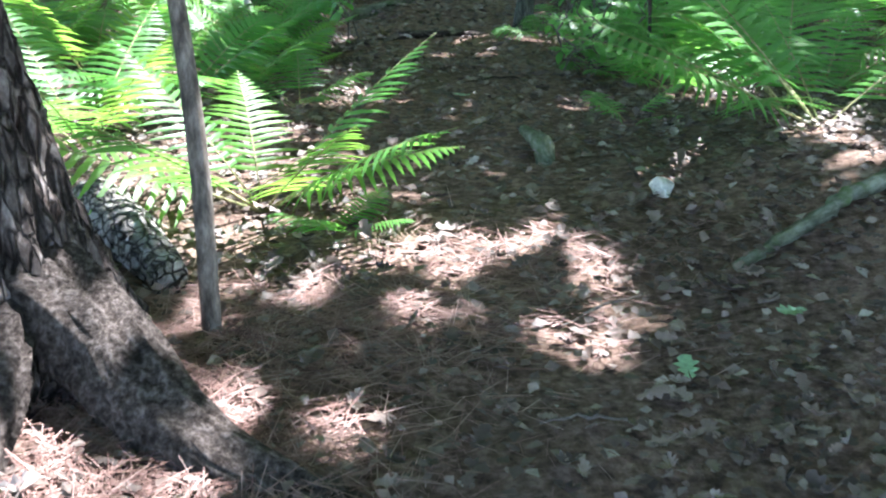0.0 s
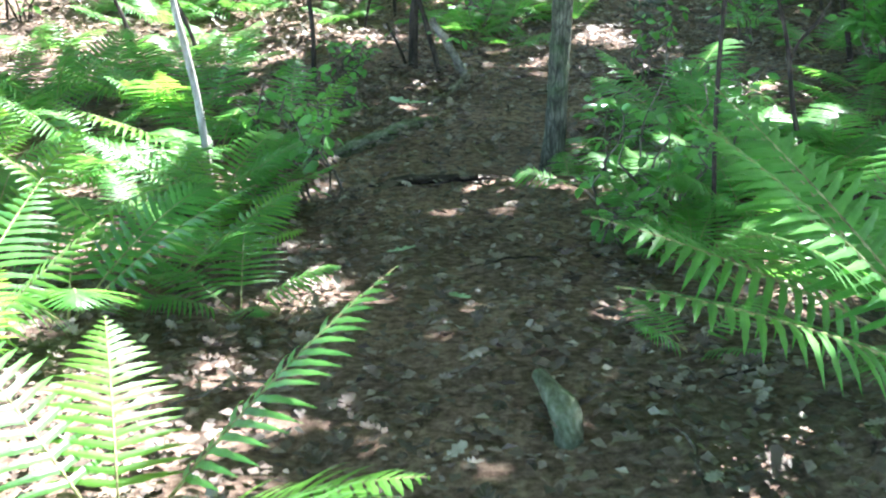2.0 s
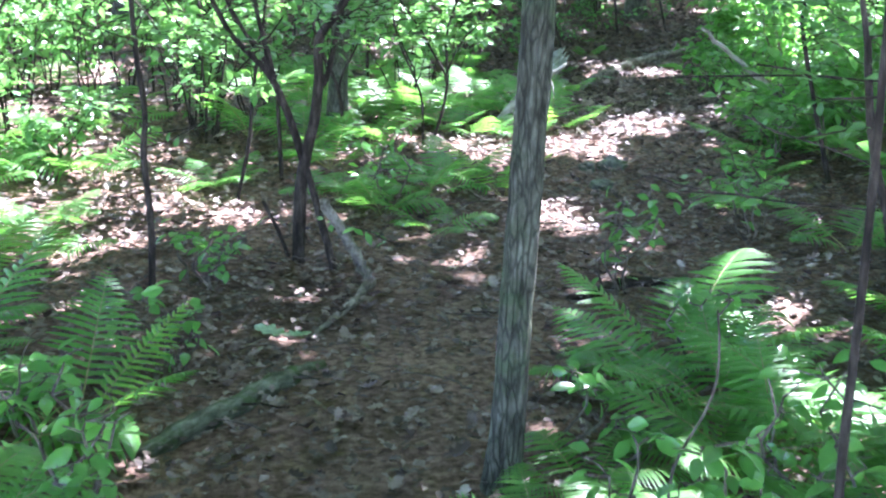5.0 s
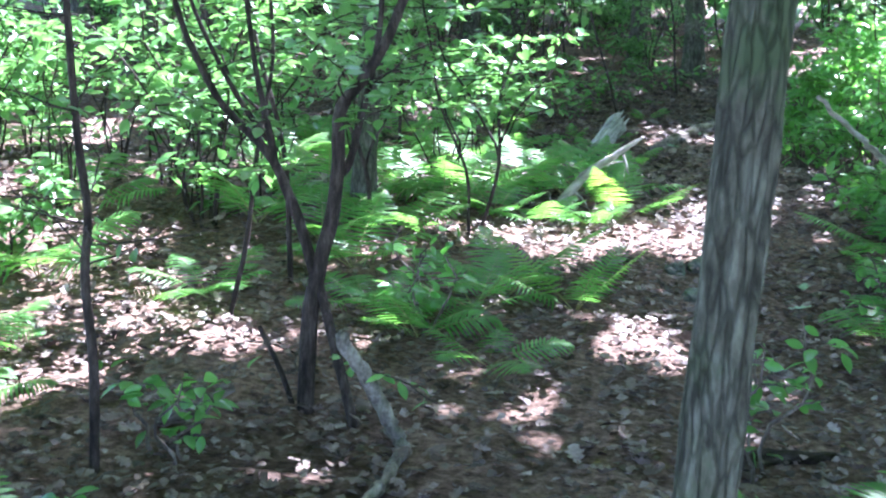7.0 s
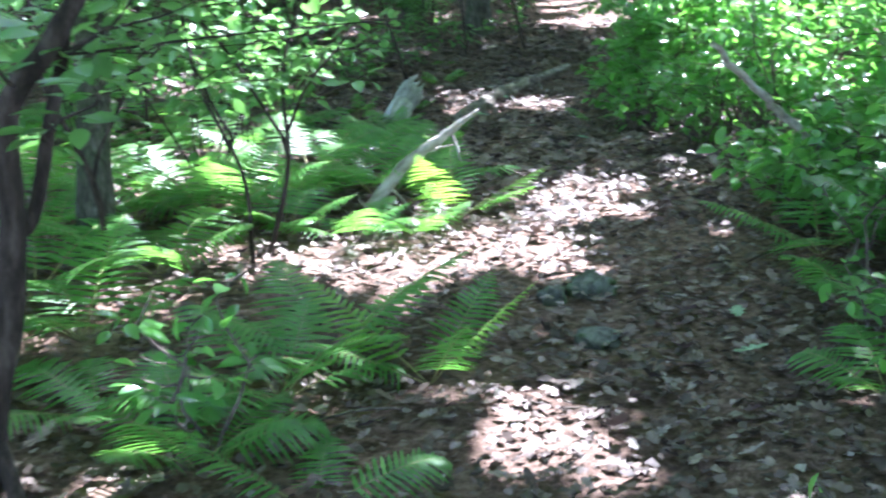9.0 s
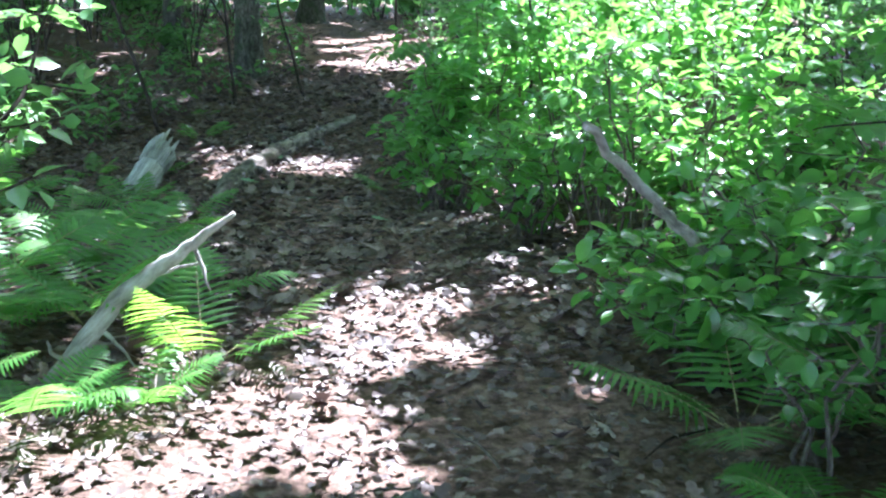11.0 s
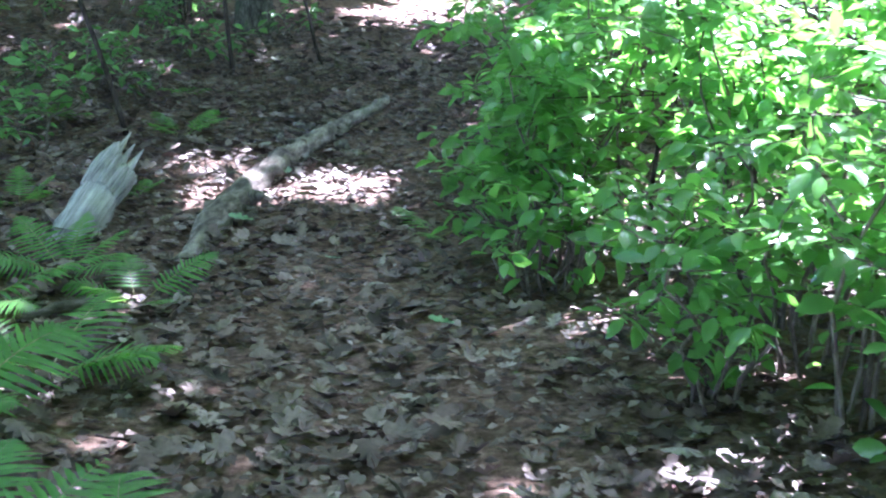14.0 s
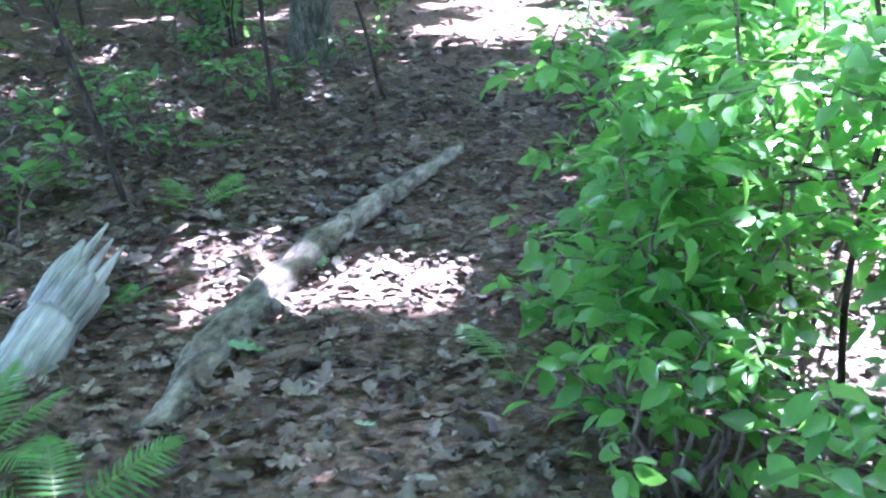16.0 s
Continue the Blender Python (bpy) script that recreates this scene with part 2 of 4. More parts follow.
def bend(p0, p1, n, wob, rng, sag=0.0):
    """A crooked line between two points."""
    p0, p1 = Vector(p0), Vector(p1)
    ph = [rng.uniform(0, 6.3) for _ in range(4)]
    out = []
    for i in range(n):
        t = i / (n - 1)
        e = math.sin(math.pi * t) ** 0.6 if 0 < t < 1 else 0
        q = p0.lerp(p1, t)
        q.x += wob * e * (math.sin(ph[0] + 5 * t) + 0.4 * math.sin(ph[1] + 13 * t))
        q.y += wob * e * (math.sin(ph[2] + 5 * t) + 0.4 * math.sin(ph[3] + 11 * t))
        q.z -= sag * e
        out.append(q)
    return out


def raw_mesh(name, verts, faces, material, soft=False):
    """A mesh from arrays; all faces have the same number of corners."""
    me = bpy.data.meshes.new(name)
    k = faces.shape[1]
    me.vertices.add(len(verts))
    me.vertices.foreach_set("co", np.ascontiguousarray(verts, dtype=np.float32).ravel())
    me.loops.add(faces.size)
    me.loops.foreach_set("vertex_index", np.ascontiguousarray(faces, dtype=np.int32).ravel())
    me.polygons.add(len(faces))
    me.polygons.foreach_set("loop_start", np.arange(0, faces.size, k, dtype=np.int32))
    me.materials.append(material)
    me.update(calc_edges=True)
    me.validate()
    if soft:
        me.polygons.foreach_set("use_smooth", [True] * len(me.polygons))
    return me


def scatter(base_v, base_f, place, axes, size):
    """Copies of a small shape at many places, as arrays."""
    n = len(place)
    v = np.einsum("vi,nij->nvj", base_v, axes) * size[:, None, None] + place[:, None, :]
    f = base_f[None] + (np.arange(n) * len(base_v))[:, None, None]
    return v.reshape(-1, 3), f.reshape(-1, base_f.shape[1])


def frames_of(tip, normal):
    """Axes for leaves: y towards the tip, z along the normal."""
    tip = tip / np.linalg.norm(tip, axis=1, keepdims=True)
    x = np.cross(tip, normal)
    x /= np.linalg.norm(x, axis=1, keepdims=True) + 1e-9
    z = np.cross(x, tip)
    return np.stack([x, tip, z], axis=1)


def oval_leaf(wide=0.5, fold=0.12, droop=0.12):
    """An oval pointed leaf, length 1, folded at the midrib."""
    ys, ws = np.array([0, 0.18, 0.42, 0.68, 0.88, 1.0]), np.array([0.02, 0.32, 0.5, 0.42, 0.2, 0.0]) * wide
    v, f = [], []
    for y, w in zip(ys, ws):
        z = -droop * y * y
        v += [(-w, y, z + fold * w * 2), (0, y, z), (w, y, z + fold * w * 2)]
    for i in range(len(ys) - 1):
        a = 3 * i
        f += [(a, a + 1, a + 4, a + 3), (a + 1, a + 2, a + 5, a + 4)]
    return np.array(v), np.array(f)


def small_leaf(wide=0.5):
    """A leaf of two quads for what stands farther off."""
    v = np.array([(0, 0, 0), (0.4 * wide, 0.24, 0.06), (0.48 * wide, 0.55, 0.05), (0, 1, -0.12), (-0.48 * wide, 0.55, 0.05), (-0.4 * wide, 0.24, 0.06), (0, 0.45, -0.02)])
    return v, np.array([(0, 1, 6), (1, 2, 6), (2, 3, 6), (3, 4, 6), (4, 5, 6), (5, 0, 6)])


def spray_leaf():
    """A leaf spray of the high canopy."""
    v = np.array([(0, 0, 0), (0.38, 0.45, 0.07), (0, 1, -0.12), (-0.38, 0.45, 0.07)])
    return v, np.array([(0, 1, 2, 3)])


def lobed_leaf(curl, twist):
    """A dry oak leaf with lobes, length 1."""
    v = [(0, 0.5, -0.1 * curl)]
    outline = [(0.02, 0), (0.14, 0.14), (0.09, 0.26), (0.27, 0.38), (0.13, 0.5), (0.31, 0.63), (0.15, 0.74), (0.17, 0.9), (0, 1.0)]
    pts = outline + [(-x, y) for x, y in outline[-2::-1]]
    for x, y in pts:
        v.append((x, y, curl * (1.6 * x * x + 0.5 * (y - 0.5) ** 2) + twist * x * (y - 0.5)))
    f = [(0, i + 1, i + 2) for i in range(len(pts) - 1)]
    return np.array(v), np.array(f)


# ---- the ground ----
def ground_grid():
    far = [6, 9, 13, 19, 28, 42, 70, 120, 220, 400]
    xs = np.concatenate([-np.array(far[::-1]) - 0.0, np.arange(-5.0, 7.0, 0.1), np.array(far) + 1.5])
    ys = np.concatenate([-np.array(far[::-1]), np.arange(-4.5, 24, 0.1), np.arange(24.2, 34, 0.4), np.array([35, 37, 40, 45, 52, 62, 80, 110, 160, 240, 400])])
    X, Y = np.meshgrid(xs, ys)
    Z = ground_z(X, Y)
    flat = np.clip(1 - np.abs(X - trail_x(Y)) / 0.7, 0, 1)
    for i in range(X.shape[0]):
        for j in range(X.shape[1]):
            x, y = X[i, j], Y[i, j]
            if abs(x) < 9 and -5 < y < 34:
                p = Vector((x, y, 0))
                Z[i, j] += (0.03 * noise.noise(p * 2.1) + 0.018 * noise.noise(p * 5.7)) * (1 - 0.6 * flat[i, j]) + 0.01 * noise.noise(p * 13)
            elif Y[i, j] > 60 or abs(x) > 60:
                Z[i, j] += 1.5 * noise.noise(Vector((x, y, 0)) * 0.02)
    r, c = X.shape
    v = np.stack([X, Y, Z], -1).reshape(-1, 3)
    idx = np.arange(r * c).reshape(r, c)
    f = np.stack([idx[:-1, :-1], idx[:-1, 1:], idx[1:, 1:], idx[1:, :-1]], -1).reshape(-1, 4)
    return raw_mesh("ground", v, f, M_SOIL, True)


ground = tagged(new("ground", ground_grid()), "brown forest soil of a trodden woodland footpath", "ground", kind="structure")

# ---- sunlit spots: holes cut for them in the unseen canopy (x, y, radius) ----
GAPS_START = [(-0.8, 2.2, 0.3), (-0.72, 2.95, 0.02), (-0.9, 3.3, 0.12), (-0.3, 2.85, -0.04), (0.05, 2.8, -0.08), (0.18, 3.42, 0.08), (0.45, 3.0, 0.06), (1.2, 4.2, 0.2), (-0.6, 3.58, 0.35), (-0.95, 3.95, 0.3), (-1.55, 4.25, 0.35), (-1.0, 4.6, 0.3), (-1.7, 5.0, 0.4), (2.2, 5.6, 0.3), (0.35, 5.15, -0.08), (-0.4, 5.8, 0.1)]
GAPS_FERNS = [(-1.2, 6.0, 0.08), (-1.5, 6.5, 0.2), (2.6, 6.6, 0.3), (0.0, 7.1, 0.04), (0.85, 7.12, 0.16), (1.3, 5.9, 0.1), (-1.6, 7.3, 0.3), (-0.9, 7.2, 0.12), (-2.1, 7.4, 0.25), (1.6, 7.7, 0.2), (-3.6, 8.6, 0.2), (-0.24, 8.85, -0.05), (1.7, 9.0, 0.25), (-3.2, 10.3, 0.6), (-2.6, 10.6, 0.8), (-1.7, 10.4, 0.45), (-1.1, 10.75, 0.4), (-4.2, 10.8, 0.8), (-1.4, 10.75, 0.5), (-1.9, 11.2, 0.8), (0.96, 11.0, 0.22), (0.35, 10.4, 0.0)]
GAPS_BEND = [(-3.6, 12.0, 0.6), (3.9, 12.2, 0.5), (-1.6, 12.3, 0.35), (-2.3, 12.3, 0.6), (-0.2, 12.18, 0.2), (0.3, 12.5, 0.2), (0.7, 12.5, 0.22), (1.15, 12.7, 0.35), (1.4, 12.75, 0.25), (-3.4, 12.9, 0.5), (4.5, 12.9, 0.5), (-5.2, 13.0, 0.9), (3.1, 13.5, 0.25), (1.9, 13.5, 0.25), (2.2, 13.8, 0.2), (-0.2, 13.8, 0.4), (-3.0, 14.0, 0.8)]
GAPS_THICKET = [(2.95, 14.1, 0.3), (3.3, 14.6, 0.4), (0.4, 14.6, 0.3), (3.7, 15.2, 0.5), (3.05, 15.0, 0.05), (1.57, 15.2, 0.06), (2.3, 15.5, -0.05), (-1.0, 15.5, 0.6), (0.4, 15.5, 0.4), (3.3, 15.5, 0.42), (3.25, 14.95, 0.38), (3.2, 14.35, 0.35), (3.8, 15.4, 0.7), (3.9, 14.5, 0.6), (4.4, 15.5, 0.6), (3.75, 16.2, 0.5), (4.3, 14.8, 0.6), (3.9, 16.5, 0.6), (4.4, 16.8, 0.4), (-3.5, 17.0, 0.8), (4.8, 17.2, 0.4)]
GAPS_FAR = [(2.98, 17.88, 0.16), (2.36, 17.78, 0.24), (2.62, 17.9, 0.2), (2.2, 17.85, 0.1), (5.1, 18.3, 0.2), (0.0, 19.0, 0.4), (5.9, 20.0, 0.3), (5.2, 23.7, 0.8), (5.9, 24.1, 0.6), (5.4, 25.4, 0.5), (6.0, 26.8, 0.8), (6.9, 27.5, 0.9)]
GAPS = GAPS_START + GAPS_FERNS + GAPS_BEND + GAPS_THICKET + GAPS_FAR

# ground kept in full shade by extra leaf sprays added out of view (x, y, radius)
SHADE_SPOTS = [(0.95, 3.2, 0.25), (0.6, 2.35, 0.4), (-0.75, 2.6, 0.3), (0.3, 6.2, 0.6), (0.1, 8.1, 0.5), (-0.5, 10.1, 0.3), (1.8, 11.7, 0.5), (0.6, 11.8, 0.35), (2.4, 14.9, 0.4), (2.5, 16.5, 0.6), (2.3, 15.95, 0.3), (1.95, 17.0, 0.35), (3.1, 18.9, 0.6), (2.2, 19.3, 0.8), (4.0, 20.5, 0.8), (3.6, 18.0, 0.4)]

# ---- trees ----


def trunk_mesh(r, height, lean, seed, material, seg=20, flare=0.5, rough=0.08, ridges=9, step=0.12, curve=0.05, fine_to=3.0):
    rng = random.Random(seed)
    zs = [-0.25, -0.1, 0.0]
    while zs[-1] < fine_to:
        zs.append(zs[-1] + step)
    while zs[-1] < height:
        zs.append(zs[-1] + 0.7)
    ph = rng.uniform(0, 6)
    pts = [(lean[0] * z + curve * (math.sin(ph + z * 0.9) - math.sin(ph)), lean[1] * z + curve * 0.6 * (math.cos(ph + z * 0.8) - math.cos(ph)), z) for z in zs]
    rad = [r * (1 - 0.55 * max(z, 0) / height) * (1 + flare * math.exp(-max(z, 0) / (2.2 * r))) for z in zs]
    return Geo().tube(pts, rad, seg, rough, 9 / max(r * 4, 0.3), ridges=ridges).mesh("trunk", material), pts


TREES = []


def tree(x, y, r, height=12, lean=(0.0, 0.0), seed=1, material=None, label="", spread=3.0, **kw):
    t = thing("tree", label or "tall forest tree with furrowed grey-brown bark", "tree", pose(x, y, gz(x, y)), group="forest trees")
    me, pts = trunk_mesh(r, height, lean, seed, material or M_BARK_GREY, **kw)
    part("trunk", me, t)
    rng = random.Random(seed + 50)
    for k in range(5):
        i = len(pts) - 2 - k * 2
        if i < 5 or pts[i][2] < 3.8:
            continue
        p = Vector(pts[i])
        a = rng.uniform(0, 6.3)
        q = p + Vector((math.cos(a), math.sin(a), 0.7)) * rng.uniform(1.2, 2.6)
        part("limb", Geo().tube(bend(p, q, 6, 0.08, rng), [r * 0.35 * (1 - 0.15 * j) for j in range(6)], 7).mesh("limb", material or M_BARK_GREY), t)
    TREES.append((t, x + lean[0] * height * 0.7, y + lean[1] * height * 0.7))
    return t


def big_tree():
    x, y = -1.1, 2.82
    t = thing("tree", "big tree with deeply furrowed dark bark and spreading roots", "tree", pose(x, y, gz(x, y)), group="forest trees")
    zs = [-0.2, -0.05] + [0.03 * i for i in range(60)] + [2.2 + 0.6 * i for i in range(20)]
    pts = [(0.0 - 0.18 * z, 0.05 * z, z) for z in zs]
    rad = [0.235 * (1 - 0.03 * max(z, 0)) + 0.12 * math.exp(-max(z, 0) / 0.3) for z in zs]
    part("trunk", Geo().tube(pts, rad, 110, 0.13, 14, ridges=9).mesh("trunk", M_BARK_PINE), t)
    rng = random.Random(3)
    for a, length, rr in ((-38, 1.1, 0.13), (-72, 0.8, 0.09), (150, 0.7, 0.1), (-110, 0.9, 0.11), (100, 0.6, 0.08)):
        d = Vector((math.cos(radians(a)), math.sin(radians(a)), 0))
        line = [d * (0.12 + length * s) + Vector((0.03 * math.sin(7 * s), 0.03 * math.cos(6 * s), 0.24 * (1 - s) ** 1.6 - 0.01 - 0.03 * s)) for s in [i / 16 for i in range(17)]]
        part("root", Geo().tube(line, [rr * (1 - 0.6 * i / 16) for i in range(17)], 40, 0.2, 26, ridges=4).mesh("root", M_BARK_ROOT), t)
    TREES.append((t, x - 1.2, y + 0.3))
    return t


big_tree()
tree(0.475, 7.5, 0.047, 11, (0.032, 0.0), 2, label="slim forest tree with ridged grey-green bark at the path edge", seg=30, rough=0.14, ridges=5, step=0.05, flare=0.35, curve=0.015)
tree(-3.25, 9.1, 0.16, 12, (0.01, 0.0), 3, M_BARK_LIGHT, "grey-barked forest tree with a dark burl on its trunk", seg=30, rough=0.1, step=0.06, flare=0.3)
tree(3.42, 22.5, 0.125, 14, (-0.03, 0.0), 4, label="dark forest tree beside the far bend of the path")
tree(3.0, 24.6, 0.12, 12, (0.03, 0.0), 5)
tree(-0.3, 12.75, 0.065, 9, (0.02, 0.0), 6, label="slim pale grey tree standing among undergrowth", seg=16, step=0.08)
WOOD_NEAR = [(-2.0, 17.5, 0.14), (-4.6, 15.2, 0.17), (-3.4, 21.0, 0.2), (-6.6, 19.5, 0.2), (0.6, 25.5, 0.13), (1.4, 29.5, 0.2), (-2.2, 29.0, 0.2), (-6.5, 30.0, 0.22), (6.9, 33.0, 0.2), (9.6, 31.0, 0.22), (11.8, 27.0, 0.2), (8.6, 24.0, 0.17), (10.5, 20.0, 0.2), (7.6, 17.2, 0.15), (9.0, 12.5, 0.2), (5.9, 9.6, 0.18), (4.2, 5.6, 0.16)]
# ring of added trees, mostly out of view, to block and reflect light
WOOD_SCREEN = [(7.5, 3.0, 0.2), (4.2, -1.5, 0.2), (-4.0, -2.0, 0.22), (-5.2, 4.6, 0.18), (-8.0, 9.0, 0.2), (-8.8, 14.0, 0.22), (0.4, -5.5, 0.2), (12.5, 14.0, 0.2), (-9.5, 25.0, 0.22), (12.5, 37, 0.25), (4.5, 38, 0.22), (-1.5, 38, 0.22), (-8, 38, 0.25), (17, 33, 0.25), (16, 23, 0.25), (-10, 1.0, 0.22), (12, 6, 0.22)]
for i, (x, y, r) in enumerate(WOOD_NEAR + WOOD_SCREEN):
    rr = random.Random(i)
    tree(x, y, r, rr.uniform(11, 15), (rr.uniform(-0.03, 0.03), rr.uniform(-0.03, 0.03)), 20 + i, M_BARK_GREY if i % 3 else M_BARK_DARK, seg=14, step=0.3)


def shade_crowns():
    """Unseen leaf sprays added overhead to dapple the light; each belongs to the tree that it hangs nearest to. Gaps
    let the sun down.
    """
    n = 155000
    p = np.stack([NPR.uniform(-14, 22, n), NPR.uniform(-8, 48, n), NPR.uniform(0, 1, n)], 1)
    p[:, 2] = 5.0 + 6.0 * p[:, 2] ** 1.7
    # extra unseen sprays, set sunward of each spot to block its light
    shade_sprays = []
    for x, y, r in SHADE_SPOTS:
        m = int(170 * r * r) + 14
        a, d, h = NPR.uniform(0, 2 * np.pi, m), r * np.sqrt(NPR.uniform(0, 1, m)), NPR.uniform(5.5, 9.5, m)
        shade_sprays.append(np.stack([x + d * np.cos(a) + h * SUN.x / SUN.z, y + d * np.sin(a) + h * SUN.y / SUN.z, h + 0.15], 1))
    p = np.concatenate([p] + shade_sprays)
    n = len(p)
    lump = np.array([noise.noise(Vector(q) * 0.45) for q in p])
    g = p - np.outer((p[:, 2] - 0.15) / SUN.z, np.array(SUN))
    keep = lump > -0.6
    # drop the sprays that would shade a spot meant to be sunlit
    for x, y, r in GAPS:
        d2 = (g[:, 0] - x) ** 2 + ((g[:, 1] - y) * 0.9) ** 2
        keep &= ~((d2 < (r * 0.95 + 0.20) ** 2) & (NPR.uniform(0, 1, n) < 0.995))
    p = p[keep]
    cx = np.array([(a, b) for _, a, b in TREES])
    own = np.argmin((p[:, None, 0] - cx[None, :, 0]) ** 2 + (p[:, None, 1] - cx[None, :, 1]) ** 2, axis=1)
    bv, bf = spray_leaf()
    for k, (t, _, _) in enumerate(TREES):
        q = p[own == k]
        if not len(q):
            continue
        tip = NPR.normal(size=(len(q), 3)) * (1, 1, 0.35)
        nor = NPR.normal(size=(len(q), 3)) * 0.5 + (0, 0, 1)
        v, f = scatter(bv, bf, q - np.array(t.matrix_basis.translation), frames_of(tip, nor), NPR.uniform(0.28, 0.52, len(q)))
        part("crown", raw_mesh("crown", v, f, M_CANOPY), t)


shade_crowns()
# ---- dead leaves and needles on the ground ----


def on_ground(n, x0, x1, y0, y1):
    x, y = NPR.uniform(x0, x1, n), NPR.uniform(y0, y1, n)
    return x, y


def litter(n, box, low, high, keep_path=0.75, tiny=False):
    x, y = on_ground(n, *box)
    off = np.abs(x - trail_x(y))
    keep = NPR.uniform(0, 1, n) < np.where(off < 0.45, np.where(y < 10.5, 0.65 * keep_path, keep_path), 1.0)
    x, y = x[keep], y[keep]
    n = len(x)
    z = ground_z(x, y) + 0.012 + NPR.uniform(0, 0.03, n)
    a = NPR.uniform(0, 2 * np.pi, n)
    tip = np.stack([np.cos(a), np.sin(a), NPR.normal(0, 0.22, n)], 1)
    nor = np.stack([NPR.normal(0, 0.3, n), NPR.normal(0, 0.3, n), np.ones(n)], 1)
    ax, size = frames_of(tip, nor), NPR.uniform(low, high, n)
    vs, fs, base = [], [], 0
    for k, (c, w) in enumerate(((0.5, 0.3), (-0.6, -0.4), (1.1, 0.6), (0.15, -0.5))):
        s = np.arange(n) % 4 == k
        bv, bf = spray_leaf() if tiny else lobed_leaf(c, w)
        v, f = scatter(bv, bf, np.stack([x, y, z], 1)[s], ax[s], size[s])
        vs.append(v), fs.append(f + base)
        base += len(v)
    return np.concatenate(vs), np.concatenate(fs)


v, f = litter(30000, (-3.4, 6.0, 1.2, 22), 0.035, 0.09, 0.75)
tagged(new("leaf_litter", raw_mesh("leaf_litter", v, f, M_LITTER)), "dry curled brown oak leaves lying over the soil", "dead leaves", kind="stuff")
v, f = litter(7000, (-1, 6.5, 13.0, 24), 0.07, 0.13, 0.8)
tagged(new("leaf_litter", raw_mesh("leaf_litter", v, f, M_LITTER)), "broad pale brown oak leaves strewn beside the path", "dead leaves", kind="stuff")
v, f = litter(9000, (-9, 13, 9, 38), 0.07, 0.12, 0.9)
tagged(new("leaf_litter", raw_mesh("leaf_litter", v, f, M_LITTER)), "dry brown leaves covering the wood floor farther in", "dead leaves", kind="stuff")
v, f = litter(60000, (-1.5, 4.4, 1.5, 21), 0.015, 0.05, 1.0, True)
tagged(new("leaf_crumbs", raw_mesh("leaf_crumbs", v, f, M_LITTER)), "crumbled leaf bits and bark chips on the path", "leaf crumbs", kind="stuff")


def needles(n, cx, cy, sx, sy):
    x, y = NPR.normal(cx, sx, n), NPR.normal(cy, sy, n)
    a = NPR.uniform(0, np.pi, n)
    tip = np.stack([np.cos(a), np.sin(a), NPR.normal(0, 0.15, n)], 1)
    bv = np.array([(-0.011, 0, 0), (0.011, 0, 0), (0.007, 1, 0), (-0.007, 1, 0), (0, 0.5, 0.02)])
    bf = np.array([(0, 1, 4), (1, 2, 4), (2, 3, 4), (3, 0, 4)])
    return scatter(bv, bf, np.stack([x, y, ground_z(x, y) + 0.01 + NPR.uniform(0, 0.03, n)], 1), frames_of(tip, np.tile((0.0, 0.0, 1.0), (n, 1))), NPR.uniform(0.06, 0.13, n))


spots = [needles(3500, -0.6, 2.25, 0.3, 0.25), needles(3000, -0.35, 2.9, 0.35, 0.2), needles(700, 0.2, 3.4, 0.25, 0.15)]
base, vs, fs = 0, [], []
for v, f in spots:
    vs.append(v), fs.append(f + base)
    base += len(v)
tagged(new("pine_needles", raw_mesh("pine_needles", np.concatenate(vs), np.concatenate(fs), M_NEEDLE)), "reddish fallen pine needles round the tree roots", "pine needles", kind="stuff")

# single leaves along the middle of the path
LEAF_MESHES = []
for c, w in ((0.5, 0.3), (-0.6, -0.4), (1.0, 0.5), (0.2, -0.5)):
    bv, bf = lobed_leaf(c, w)
    LEAF_MESHES.append(raw_mesh("leaf", bv, bf, M_LITTER_ONE))
for i in range(290):
    y = RNG.uniform(1.8, 19.5)
    x = float(trail_x(y)) + RNG.gauss(0, 0.5)
    s = RNG.uniform(0.05, 0.1)
    part("leaf", LEAF_MESHES[i % 4], ground, m=pose(x, y, gz(x, y) + 0.035, RNG.gauss(0, 14), RNG.gauss(0, 14), RNG.uniform(0, 360)) @ Matrix.Scale(s, 4))

